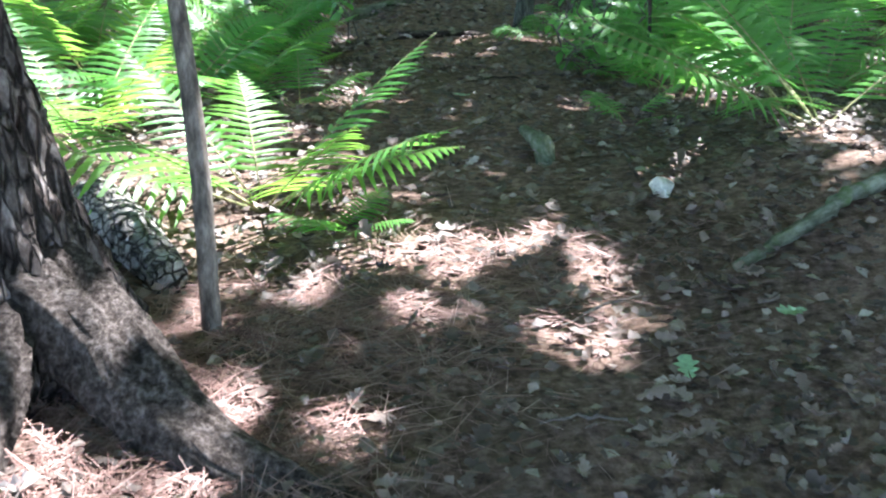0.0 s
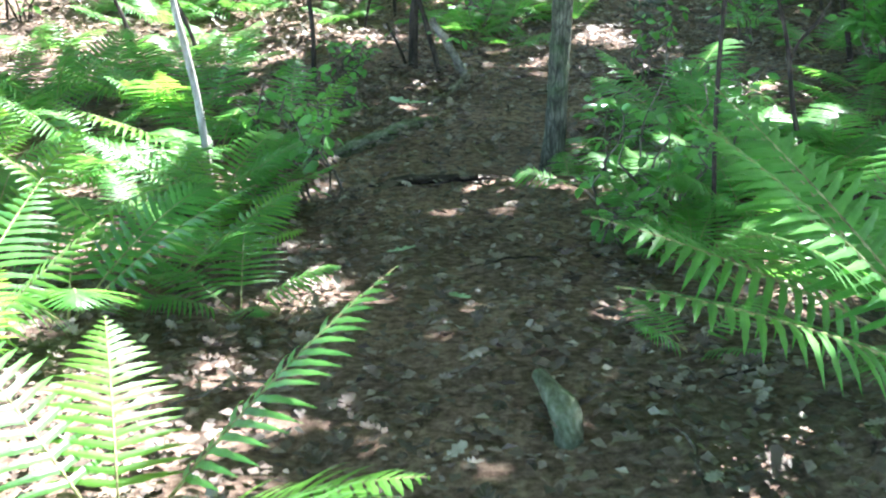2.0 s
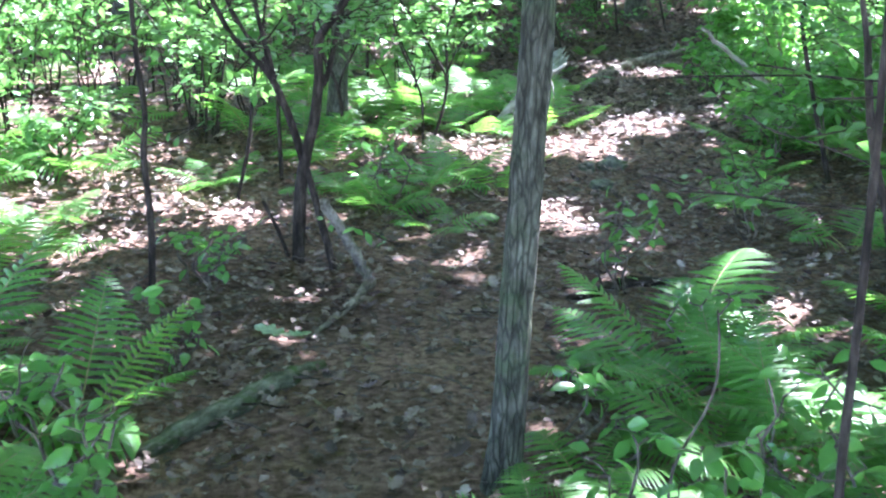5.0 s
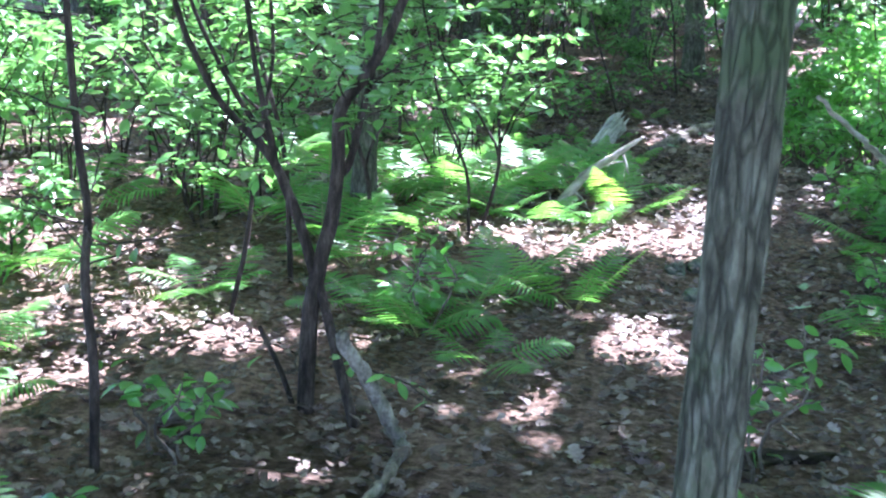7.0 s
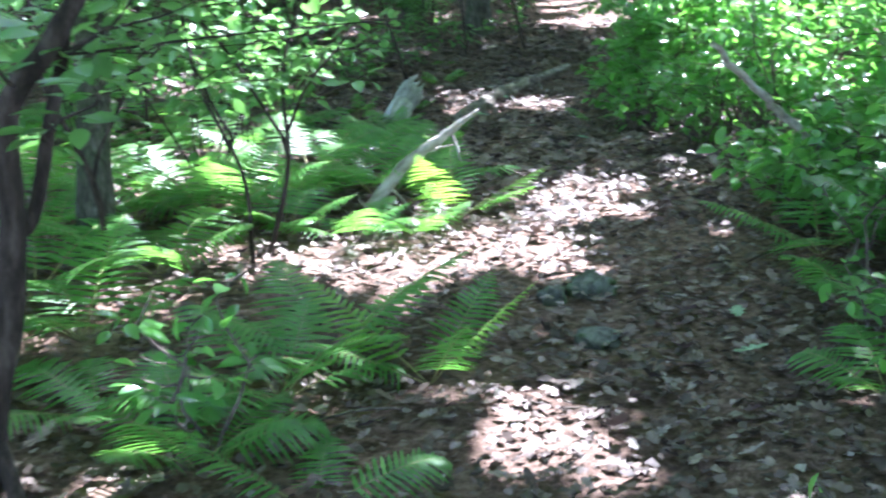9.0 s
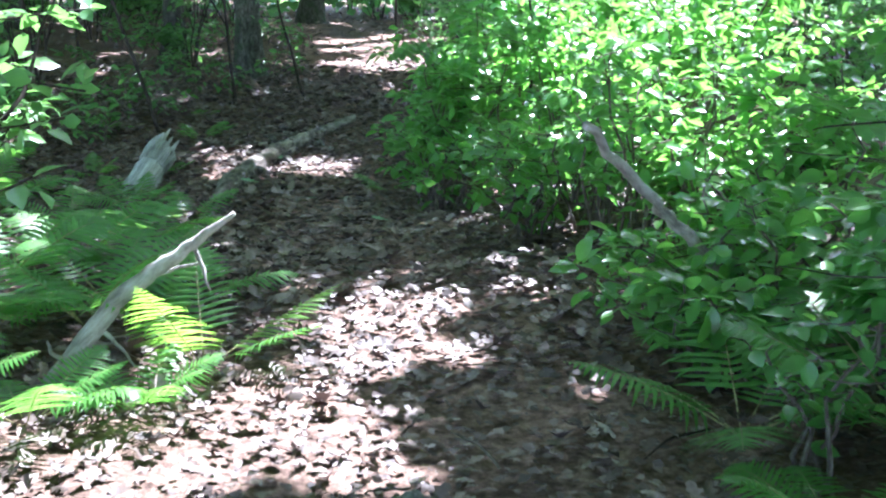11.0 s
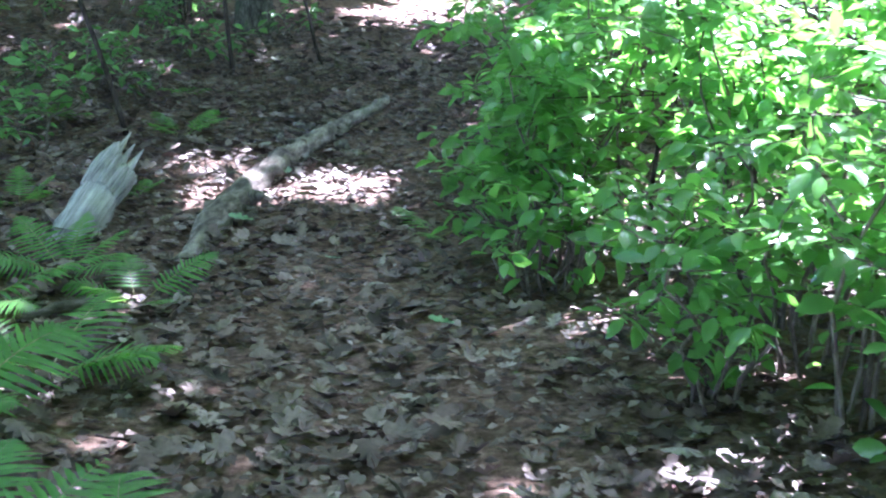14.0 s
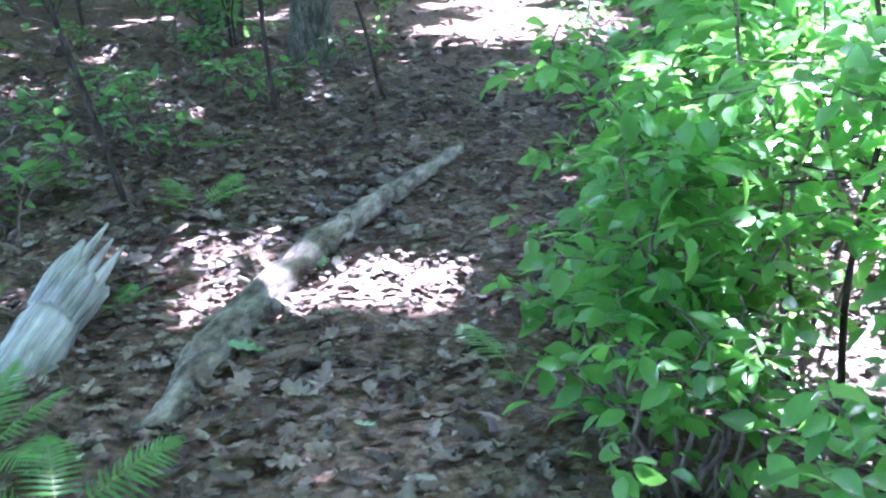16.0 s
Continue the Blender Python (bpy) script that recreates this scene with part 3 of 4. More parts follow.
# ---- ferns ----


def frond_geo(length, pairs, arch, seg, seed, wide=0.3, stalk=0.22):
    """One frond: a bare stalk, then a blade of toothed leaflets along an arching midrib."""
    rng = random.Random(seed)
    stem, blade = Geo(), Geo()

    def spine(s):
        return Vector((0, length * (0.25 * s + 0.75 * math.sin(s * arch) / arch * 0.9), length * (0.85 * s - arch * 0.36 * s * s)))

    stem.tube([spine(i / 12) for i in range(13)], [0.005 * (1 - 0.75 * i / 12) * (length / 0.8) for i in range(13)], 5)
    for i in range(pairs):
        u = i / (pairs - 1)
        s = stalk + (1 - stalk) * u * 0.985
        p = spine(s)
        d = (spine(min(1, s + 0.02)) - spine(s - 0.02)).normalized()
        shape = (math.sin(math.pi * (0.2 + 0.8 * u) ** 0.75) * 0.95 + 0.05) * (1 - 0.2 * u)
        if u > 0.97:
            shape = 0.05
        ln = length * wide * max(0.04, shape) * rng.uniform(0.92, 1.06)
        half = min(0.40 * length * (1 - stalk) / pairs, ln * 0.2)
        up = d.cross(Vector((1, 0, 0))) * -1
        if up.z < 0:
            up = -up
        for sgn in (-1, 1):
            out = (Vector((sgn, 0, 0)) + d * (0.18 + 0.5 * u) + up * rng.uniform(-0.12, 0.1)).normalized()
            rows = []
            for k in range(seg + 1):
                q = k / seg
                w = half * (1 - q ** 2.2) * (1.0 if k % 2 == 0 else 0.72) + 0.0006
                c = p + out * (ln * q) - up * (ln * 0.22 * q * q)
                rows.append((c - d * w, c + up * 0.12 * w, c + d * w))
            blade.sheet(rows)
    return stem, blade


def frond_pair(length, pairs, arch, seg, seed, material, wide=0.3):
    stem, blade = frond_geo(length, pairs, arch, seg, seed, wide)
    return stem.mesh("stalk", M_STALK), blade.mesh("frond", material, soft=False)


FINE = [frond_pair(0.8, 20, 0.9 + 0.18 * k, 6, k, M_FERN, 0.28 + 0.02 * (k % 3)) for k in range(5)]
FINE_Y = [frond_pair(0.8, 19, 0.9 + 0.2 * k, 6, 20 + k, M_FERN_YOUNG, 0.3) for k in range(3)]
UPRIGHT = [frond_pair(0.85, 20, 0.42 + 0.16 * k, 6, 60 + k, M_FERN_YOUNG if k == 0 else M_FERN, 0.27) for k in range(3)]
COARSE = [frond_pair(0.8, 18, 0.95 + 0.2 * k, 3, 40 + k, M_FERN, 0.3) for k in range(4)]


def fern(x, y, n, size, kit, seed, label="green fern with arching toothed fronds", only=None, tilt=12):
    rng = random.Random(seed)
    f = thing("fern", label, "fern", pose(x, y, gz(x, y) - 0.01), group="woodland ferns")
    a0 = rng.uniform(0, 360)
    for k in range(n):
        stem, blade = kit[rng.randrange(len(kit))]
        a = a0 + k * 360 / n + rng.uniform(-18, 18) if only is None else only[k % len(only)]
        s = size * rng.uniform(0.75, 1.12)
        m = pose(0, 0, 0, rng.uniform(-tilt, tilt) - 4, rng.uniform(-14, 14), a) @ Matrix.Scale(s, 4)
        b = part("frond", blade, f, m=m)
        part("stalk", stem, b, "yellowish fern stalk")
    return f


# the large ferns beside the first stretch
fern(-0.58, 3.88, 8, 1.0, UPRIGHT[:2] + FINE_Y[:1], 1, "large fern with sunlit yellow-green fronds and browned tips", only=(-150, -100, -66, 60, 100, 20, 150, -125))
fern(-0.33, 3.62, 4, 0.42, FINE, 2, "low fern with dull green drooping fronds at the path edge")
fern(-1.35, 4.62, 7, 0.95, UPRIGHT, 3, "tall fern with sunlit yellow stalks and pale fronds")
fern(-1.15, 5.3, 6, 0.9, FINE, 4)
fern(1.35, 4.4, 5, 1.05, UPRIGHT[1:], 5, "large dark green fern overhanging the path bank", only=(75, 40, 110, -60, 10))
fern(1.35, 4.85, 6, 1.2, UPRIGHT[1:] + FINE[:2], 6, "large dark green fern overhanging the path bank", only=(95, 130, 60, -20, 20, 160))
fern(0.75, 5.0, 4, 0.45, COARSE, 7)
fern(1.7, 5.6, 6, 1.05, FINE, 8)
fern(-0.8, 5.95, 5, 0.7, FINE_Y, 9, "young fern with bright yellow-green fronds")
fern(-0.62, 5.4, 5, 0.65, FINE, 10)
spots = []
rng = random.Random(5)


def clear_of(x, y, gap):
    return all((x - a) ** 2 + (y - b) ** 2 > gap * gap for a, b in spots)


def fern_patch(count, box, size, kit, off_path, seed, fronds=(5, 8)):
    r = random.Random(seed)
    tries = 0
    while count and tries < 4000:
        tries += 1
        x, y = r.uniform(box[0], box[1]), r.uniform(box[2], box[3])
        if abs(x - float(trail_x(y))) < off_path or not clear_of(x, y, 0.34) or (-1.2 < x < 0 and 8.4 < y < 10.7):
            continue
        spots.append((x, y))
        fern(x, y, r.randint(*fronds), size * r.uniform(0.75, 1.15), kit, seed * 1000 + count)
        count -= 1


fern_patch(25, (-3.2, -0.35, 5.6, 9.3), 0.82, FINE + UPRIGHT, 0.88, 61)
fern_patch(16, (0.8, 3.2, 5.6, 8.6), 0.85, FINE, 0.75, 62)
fern_patch(9, (-2.9, -0.6, 9.3, 12), 0.6, COARSE, 0.7, 63)
fern_patch(8, (1.3, 3.6, 8.4, 11.2), 0.75, FINE, 1.25, 64)
fern_patch(10, (-0.9, 1.1, 11.6, 14.6), 0.75, FINE, 0.75, 65)
fern_patch(12, (-4.5, 1.2, 14.6, 19.5), 0.7, COARSE, 1.0, 66)
fern_patch(34, (-7, 0.4, 10.8, 20), 0.8, COARSE, 1.0, 67)
fern_patch(8, (-3, 2.6, 17.6, 21.5), 0.35, COARSE, 0.6, 68, (3, 5))
fern_patch(8, (2.9, 5.5, 11.3, 14), 0.8, FINE, 0.9, 69)
fern(0.33, 10.6, 5, 0.55, FINE, 90, "small fern with pale fronds beside the path")
fern(0.75, 11.35, 5, 0.6, UPRIGHT, 91, "upright fern at the path edge in half shade")
fern(0.3, 11.3, 6, 0.75, FINE, 92)
fern(1.25, 13.35, 6, 0.62, UPRIGHT, 93, "fern with browning fronds in a patch of sun")
fern(0.95, 13.9, 6, 0.8, FINE, 94)
fern(0.7, 14.5, 6, 0.85, FINE, 95)
fern(1.42, 14.3, 5, 0.6, FINE, 96)
fern(1.5, 16.75, 7, 0.5, FINE, 97, "small feathery fern in front of a bleached broken trunk")
fern(1.35, 15.55, 6, 0.7, FINE, 101)
fern(1.05, 15.1, 6, 0.75, FINE, 102)
fern(1.7, 16.3, 5, 0.45, FINE, 103)
fern(1.1, 16.3, 6, 0.7, FINE, 104)
fern(0.98, 6.9, 6, 0.62, FINE, 105)
fern(-1.0, 6.75, 7, 0.75, FINE, 114, "arching fern in front of a pale sapling")
fern(-1.35, 6.9, 7, 0.7, FINE, 115)
fern(1.45, 6.75, 7, 0.85, FINE, 109, "spreading dark green fern on the bank in shade")
fern(1.75, 7.4, 7, 0.9, FINE, 110, "spreading dark green fern on the bank in shade")
fern(1.25, 8.0, 7, 0.8, FINE, 111, "spreading dark green fern on the bank in shade")
fern(0.72, 7.45, 5, 0.5, FINE, 112, "small fern at the foot of a slim tree")
fern(1.05, 5.7, 6, 0.6, FINE, 113)
fern(0.55, 7.2, 5, 0.45, FINE, 116, "small fern at the foot of a slim tree")
fern(-1.0, 6.6, 7, 0.7, FINE, 117, "arching fern in front of a pale sapling")
for i, (x, y, size) in enumerate(((0.78, 6.4, 0.5), (0.9, 5.95, 0.5), (0.82, 7.0, 0.5), (1.2, 6.45, 0.7), (1.25, 7.3, 0.65), (2.5, 12.3, 0.7), (2.9, 12.1, 0.85), (2.35, 11.7, 0.6), (2.75, 12.8, 0.6), (2.0, 10.9, 0.5), (0.7, 12.95, 0.55), (1.0, 13.0, 0.45), (0.45, 13.1, 0.6), (0.05, 10.9, 0.6), (0.45, 11.55, 0.7), (-0.2, 11.2, 0.6))):
    fern(x, y, 7, size, FINE, 130 + i, "dark green fern in shade at the path edge")
fern(1.1, 7.55, 6, 0.6, FINE, 106)
fern(0.9, 8.35, 5, 0.5, FINE, 107)
fern(1.3, 6.2, 6, 0.65, FINE, 108)
fern(2.25, 18.9, 4, 0.4, COARSE, 98)
fern(3.0, 16.9, 3, 0.42, COARSE, 99)

# ---- shrubs and saplings ----


def leaf_sites(lines, n, rng_np, spread):
    """Places for leaves along stems, with the way that each leaf points."""
    pts = np.array([[tuple(p) for p in l] for l in lines])
    li = rng_np.integers(0, len(lines), n)
    t = rng_np.uniform(0.05, 1.0, n) ** 0.9 * (pts.shape[1] - 1.001)
    i = t.astype(int)
    p = pts[li, i] * (1 - (t - i))[:, None] + pts[li, i + 1] * (t - i)[:, None]
    side = rng_np.normal(size=(n, 3)) * (1, 1, 0.35)
    side /= np.linalg.norm(side, axis=1, keepdims=True)
    return p + side * rng_np.uniform(0.0, spread, n)[:, None], side


def shrub_parts(seed, height, width, stems, leaves, leaf, detail, material, stem_r=0.008):
    rng, rnp = random.Random(seed), np.random.default_rng(seed)
    lines, stem_meshes = [], []
    for k in range(stems):
        a = 2 * math.pi * k / stems + rng.uniform(-0.5, 0.5)
        w = width * rng.uniform(0.3, 1)
        top = Vector((math.cos(a) * w, math.sin(a) * w, height * rng.uniform(0.65, 1.05)))
        main = bend((0.04 * math.cos(a), 0.04 * math.sin(a), -0.05), top, 8, 0.06, rng, sag=-0.15 * height)
        g = Geo().tube(main, [stem_r * (1 - 0.1 * j) for j in range(8)], 4, cap=False)
        lines.append(main)
        for j in range(3):
            s = rng.randint(3, 6)
            b = rng.uniform(0, 6.3)
            tip = main[s] + Vector((math.cos(b), math.sin(b), rng.uniform(-0.1, 0.5))) * width * rng.uniform(0.4, 0.75)
            br = bend(main[s], tip, 8, 0.03, rng)
            g.tube(br, [stem_r * 0.5 * (1 - 0.1 * i) for i in range(8)], 3, cap=False)
            lines.append(br)
        stem_meshes.append(g)
    p, side = leaf_sites(lines, leaves, rnp, 0.12 * width + 0.02)
    nor = rnp.normal(size=(leaves, 3)) * 0.42 + np.array((0.0, -0.1, 1.0))
    tip = side + np.array((0, 0, -0.12))
    size = rnp.uniform(0.55, 1.1, leaves) * leaf
    p[:, 2] = np.maximum(p[:, 2], 0.08)
    ax = frames_of(tip, nor)
    bv, bf = oval_leaf(0.54, 0.14, 0.2) if detail else small_leaf(0.54)
    return stem_meshes, (p, ax, size), (bv, bf)


def shrub(x, y, seed, height=1.0, width=0.5, stems=6, leaves=420, leaf=0.085, detail=True, single=False, label="leafy green shrub with oval leaves", material=None, name="shrub", stem_mat=None):
    material = material or M_LEAF
    t = thing(name, label, "shrub", pose(x, y, gz(x, y)), group="undergrowth shrubs")
    stem_geo, (p, ax, size), (bv, bf) = shrub_parts(seed, height, width, stems, leaves, leaf, detail, material)
    for g in stem_geo:
        part("stem", g.mesh("stem", stem_mat or M_TWIG), t)
    cut = min(len(p), 170) if single else 0
    for k in range(cut):
        rot = Matrix(ax[k].tolist()).transposed()
        part("leaf", LEAF_OVAL[k % 3], t, m=Matrix.Translation(p[k]) @ rot.to_4x4() @ Matrix.Scale(float(size[k]), 4))
    v, f = scatter(bv, bf, p[cut:], ax[cut:], size[cut:])
    part("foliage", raw_mesh("foliage", v, f, material), t)
    return t


LEAF_OVAL = [raw_mesh("leaf", *oval_leaf(w, 0.1, d), M_LEAF_ONE, True) for w, d in ((0.6, 0.1), (0.66, 0.2), (0.55, 0.05))]

# the bright thicket that leans over the path on its far stretch
THICKET_EDGE = [(3.3, 16.3, 0.95, 0.48), (3.65, 15.5, 1.0, 0.45), (3.75, 16.6, 1.25, 0.6), (3.55, 17.3, 0.95, 0.45), (4.1, 17.8, 1.2, 0.55), (3.9, 14.9, 1.25, 0.6), (4.5, 15.9, 1.4, 0.7), (4.6, 18.7, 1.2, 0.55), (4.8, 17.5, 1.4, 0.7), (5.1, 19.6, 1.2, 0.55), (5.3, 18.8, 1.5, 0.7), (5.7, 20.6, 1.2, 0.6), (5.6, 16.6, 1.6, 0.8), (4.9, 14.2, 1.4, 0.7), (6.2, 21.8, 1.2, 0.6), (6.4, 20.2, 1.6, 0.8)]
THICKET_BEHIND = [(6.1, 18.0, 1.6, 0.8), (3.7, 13.6, 0.8, 0.45), (6.9, 22.9, 1.3, 0.6), (7.6, 24.4, 1.4, 0.7), (5.9, 14.8, 1.5, 0.8), (3.75, 15.8, 0.8, 0.4), (6.9, 15.8, 1.6, 0.8), (3.6, 12.4, 1.1, 0.55), (4.3, 13.0, 1.3, 0.6), (3.3, 11.6, 0.8, 0.4), (4.6, 12.0, 1.3, 0.6), (3.0, 12.3, 0.6, 0.35), (3.6, 10.6, 0.9, 0.45), (2.6, 9.4, 0.7, 0.4)]
THICKET = THICKET_EDGE + THICKET_BEHIND
for i, (x, y, h, w) in enumerate(THICKET):
    shrub(x, y, 300 + i, h, w, 8, 950 if i < 8 else 620, 0.085 if i < 8 else 0.1, i < 14, i < 4, "dense bright green thicket shrub with oval leaves" if i % 2 else "leafy sunlit shrub leaning over the path")
for i, (x, y) in enumerate(((3.5, 14.3), (3.6, 13.9), (3.25, 13.3), (2.95, 12.85), (3.5, 15.1), (3.05, 15.95), (3.12, 16.3), (3.4, 17.0), (3.35, 14.1), (2.7, 13.0), (2.9, 13.3), (2.65, 12.6))):
    shrub(x, y, 350 + i, 0.5 if i < 9 else 0.32, 0.34, 6, 230, 0.09, True, False, "low leafy green shrub at the path edge")
for i, (x, y) in enumerate(((3.15, 14.35), (3.4, 13.85), (3.3, 14.75), (3.05, 14.0), (3.45, 14.45), (3.02, 14.7), (3.2, 15.05))):
    shrub(x, y, 380 + i, 0.85 if i < 5 else 0.6, 0.38, 5, 260, 0.08, True, False, "airy green shrub leaning towards the path")
# low seedlings along the path
for i, (x, y) in enumerate(((2.95, 14.7), (3.15, 15.2), (3.1, 15.9), (3.1, 13.5), (2.85, 13.0), (0.72, 6.7), (0.68, 6.15), (1.0, 6.6), (1.25, 7.1), (0.78, 7.6), (1.3, 8.4), (-0.55, 6.9), (-0.7, 8.5), (-0.9, 7.6), (1.15, 9.6), (2.1, 11.2), (2.5, 12.0), (0.05, 10.9), (-0.7, 9.6), (1.95, 10.4))):
    shrub(x, y, 400 + i, 0.32 + 0.1 * (i % 3), 0.2, 4, 60, 0.075, True, False, "low green seedling with a few broad leaves", M_LEAF, "seedling")

r = random.Random(99)
LOW = [shrub(1.6 + 0.5 * i, 20.3 + 0.4 * i, 450 + i, 0.28, 0.2, 4, 55, 0.08, False, False, "low green plant among dead leaves", M_UNDER, "seedling") for i in range(3)]
for i in range(58):
    y = r.uniform(18.6, 30)
    x = float(trail_x(y)) - r.uniform(0.7, 6) if i % 5 else float(trail_x(y)) + r.uniform(0.7, 2)
    copy_thing(LOW[i % 3], pose(x, y, gz(x, y), 0, 0, r.uniform(0, 360)) @ Matrix.Scale(r.uniform(0.8, 1.5), 4))
# undergrowth that fills the wood on both sides
KITS = []
UNDER = []
r = random.Random(77)
count = 0
while count < 190:
    x, y = r.uniform(-9, 13), r.uniform(9.8, 40)
    off = x - float(trail_x(y))
    if abs(off) < (1.0 if y < 20 else 1.5) or (0 < off < 4 and 9 < y < 23) or (-2.4 < off < 0 and 12.5 < y < 22) or (-3.6 < x < -0.4 and y < 12.2):
        continue
    if abs(x + 0.3) < 0.8 and y < 11.2:
        continue
    UNDER.append((x, y))
    count += 1
for i in range(8):
    x, y = UNDER[i]
    KITS.append(shrub(x, y, 500 + i, 0.45 + 0.2 * i, 0.5 + 0.04 * i, 6, 450, 0.095, False, False, "loose woodland shrub with small green leaves", M_UNDER, "shrub", M_BARK_DARK))
for i, (x, y) in enumerate(UNDER[8:]):
    s = r.uniform(0.75, 1.25) * (1.0 if y < 25 else 1.35)
    copy_thing(KITS[i % 8], pose(x, y, gz(x, y), 0, 0, r.uniform(0, 360)) @ Matrix.Scale(s, 4))
for i, (x, y, h, w) in enumerate(((0.15, 13.6, 0.9, 0.45), (-0.4, 14.2, 1.1, 0.5), (0.45, 15.2, 0.9, 0.5), (-0.9, 13.2, 1.0, 0.5), (-1.3, 13.0, 0.8, 0.45), (-2.0, 12.9, 1.0, 0.5), (-2.7, 11.7, 0.6, 0.35), (-3.4, 11.4, 0.7, 0.4), (-1.9, 11.6, 0.45, 0.3), (-4.0, 10.2, 0.7, 0.4), (-1.6, 13.8, 1.2, 0.55), (-3.9, 12.6, 1.2, 0.6), (-4.6, 11.7, 1.0, 0.55), (-2.9, 13.2, 1.1, 0.55), (-3.4, 14.3, 1.3, 0.6), (-2.2, 14.9, 1.2, 0.6), (-5.2, 13.2, 1.4, 0.65))):
    shrub(x, y, 700 + i, h, w, 6, 380, 0.085, False, False, "loose woodland shrub with small green leaves", M_UNDER, "shrub", M_BARK_DARK)
# scrub far in
n = 26000
x, y = NPR.uniform(-30, 40, n), NPR.uniform(36, 75, n)
z = ground_z(x, y) + NPR.uniform(0, 1, n) ** 1.4 * 3.2
v, f = scatter(*spray_leaf(), np.stack([x, y, z], 1), frames_of(NPR.normal(size=(n, 3)), NPR.normal(size=(n, 3)) + (0, 0, 1)), NPR.uniform(0.25, 0.5, n))
tagged(new("far_scrub", raw_mesh("far_scrub", v, f, M_UNDER)), "distant green scrub between the trees", "undergrowth", kind="stuff")


def sapling(x, y, top, r, seed, material=None, forks=(), leaves=0, label="thin dark sapling stem", wob=0.05, leaf=0.075, at=0.4):
    """A thin stem to the point top (from its base), with side shoots and sparse leaves."""
    rng, rnp = random.Random(seed), np.random.default_rng(seed)
    material = material or M_BARK_DARK
    t = thing("sapling", label, "sapling", pose(x, y, gz(x, y)), group="saplings")
    main = bend((0, 0, -0.08), top, 18, wob, rng)
    part("stem", Geo().tube(main, [r * (1 - 0.03 * i) for i in range(18)], 10, 0.12, 30).mesh("stem", material), t)
    lines = []
    for s, d, rr in forks:
        p = main[int(s * 17)]
        br = bend(p, p + Vector(d), 10, wob * 0.8, rng)
        part("branch", Geo().tube(br, [rr * (1 - 0.06 * i) for i in range(10)], 8, 0.1, 30).mesh("branch", material), t)
        lines.append(br)
    leaves *= 3
    if leaves:
        for k in range(16):
            p = main[int(rng.uniform(at, 1) * 17)] if not lines or k % 2 else lines[k % len(lines)][rng.randint(4, 9)]
            a = rng.uniform(0, 6.3)
            tw = bend(p, p + Vector((math.cos(a), math.sin(a), rng.uniform(-0.1, 0.4))) * rng.uniform(0.25, 0.6), 10, 0.02, rng)
            part("twig", Geo().tube(tw, [0.0035] * 10, 4).mesh("twig", material), t)
            lines.append(tw)
        p, side = leaf_sites(lines[-16:], leaves, rnp, 0.06)
        v, f = scatter(*small_leaf(0.62), p, frames_of(side, rnp.normal(size=(leaves, 3)) * 0.4 + (0, 0, 1)), rnp.uniform(0.6, 1.1, leaves) * leaf)
        part("foliage", raw_mesh("foliage", v, f, M_UNDER), t)
    return t


sapling(-0.575, 2.9, (-0.16, 0.25, 2.6), 0.027, 1, M_TWIG, label="slim grey-brown sapling beside a big tree root", wob=0.02)
sapling(-1.75, 10.0, (-0.5, 0.2, 2.0), 0.016, 7, None, ((0.4, (0.5, 0.1, 0.9), 0.01),), 18)
sapling(-2.2, 10.1, (-0.7, 0.1, 2.0), 0.015, 8, None, (), 18)
sapling(1.02, 6.23, (0.02, 0.1, 2.3), 0.011, 9, None, (), 0, "thin dark upright stem rising through ferns", 0.015)
sapling(1.62, 7.0, (-0.45, 0.2, 1.7), 0.013, 10, None, ((0.4, (0.4, 0.1, 0.7), 0.008),), 22)
sapling(0.78, 6.7, (0.1, 0.05, 0.75), 0.005, 11, M_TWIG, (), 0, "thin pale dead stalk by the path", 0.03)
sapling(0.33, 12.7, (0.35, 0.2, 1.5), 0.012, 13, None, ((0.3, (-0.4, 0.1, 0.8), 0.009), (0.4, (0.4, 0.2, 0.7), 0.008)), 130)
sapling(0.3, 12.62, (-0.3, 0.1, 1.4), 0.01, 14, None, ((0.4, (-0.2, 0.1, 0.6), 0.007),), 110)
sapling(2.0, 18.95, (-0.75, 0.5, 2.3), 0.016, 15, None, (), 30, "thin dark leaning stem over leaf litter", 0.03)
sapling(2.85, 20.5, (-0.15, 0.2, 2.4), 0.016, 16, None, ((0.3, (-0.4, 0.2, 0.8), 0.009),), 50, wob=0.05)
sapling(1.3, 21.3, (-0.2, 0.1, 2.4), 0.014, 17, None, (), 40)
sapling(-0.23, 12.35, (-0.25, 0.0, 1.5), 0.014, 18, None, ((0.3, (0.3, 0.1, 0.6), 0.008),), 90)
sapling(3.6, 20.9, (-0.5, 0.3, 1.8), 0.014, 19, None, (), 30)
sapling(-0.55, 11.5, (-0.3, 0.2, 2.3), 0.014, 21, None, (), 90)
sapling(3.5, 16.0, (0.15, 0.2, 1.7), 0.01, 22, None, (), 60, "thin dark stem inside the thicket")
sapling(-0.75, 10.9, (0.2, 0.2, 1.9), 0.012, 23, None, ((0.5, (-0.4, 0, 0.6), 0.007),), 120)
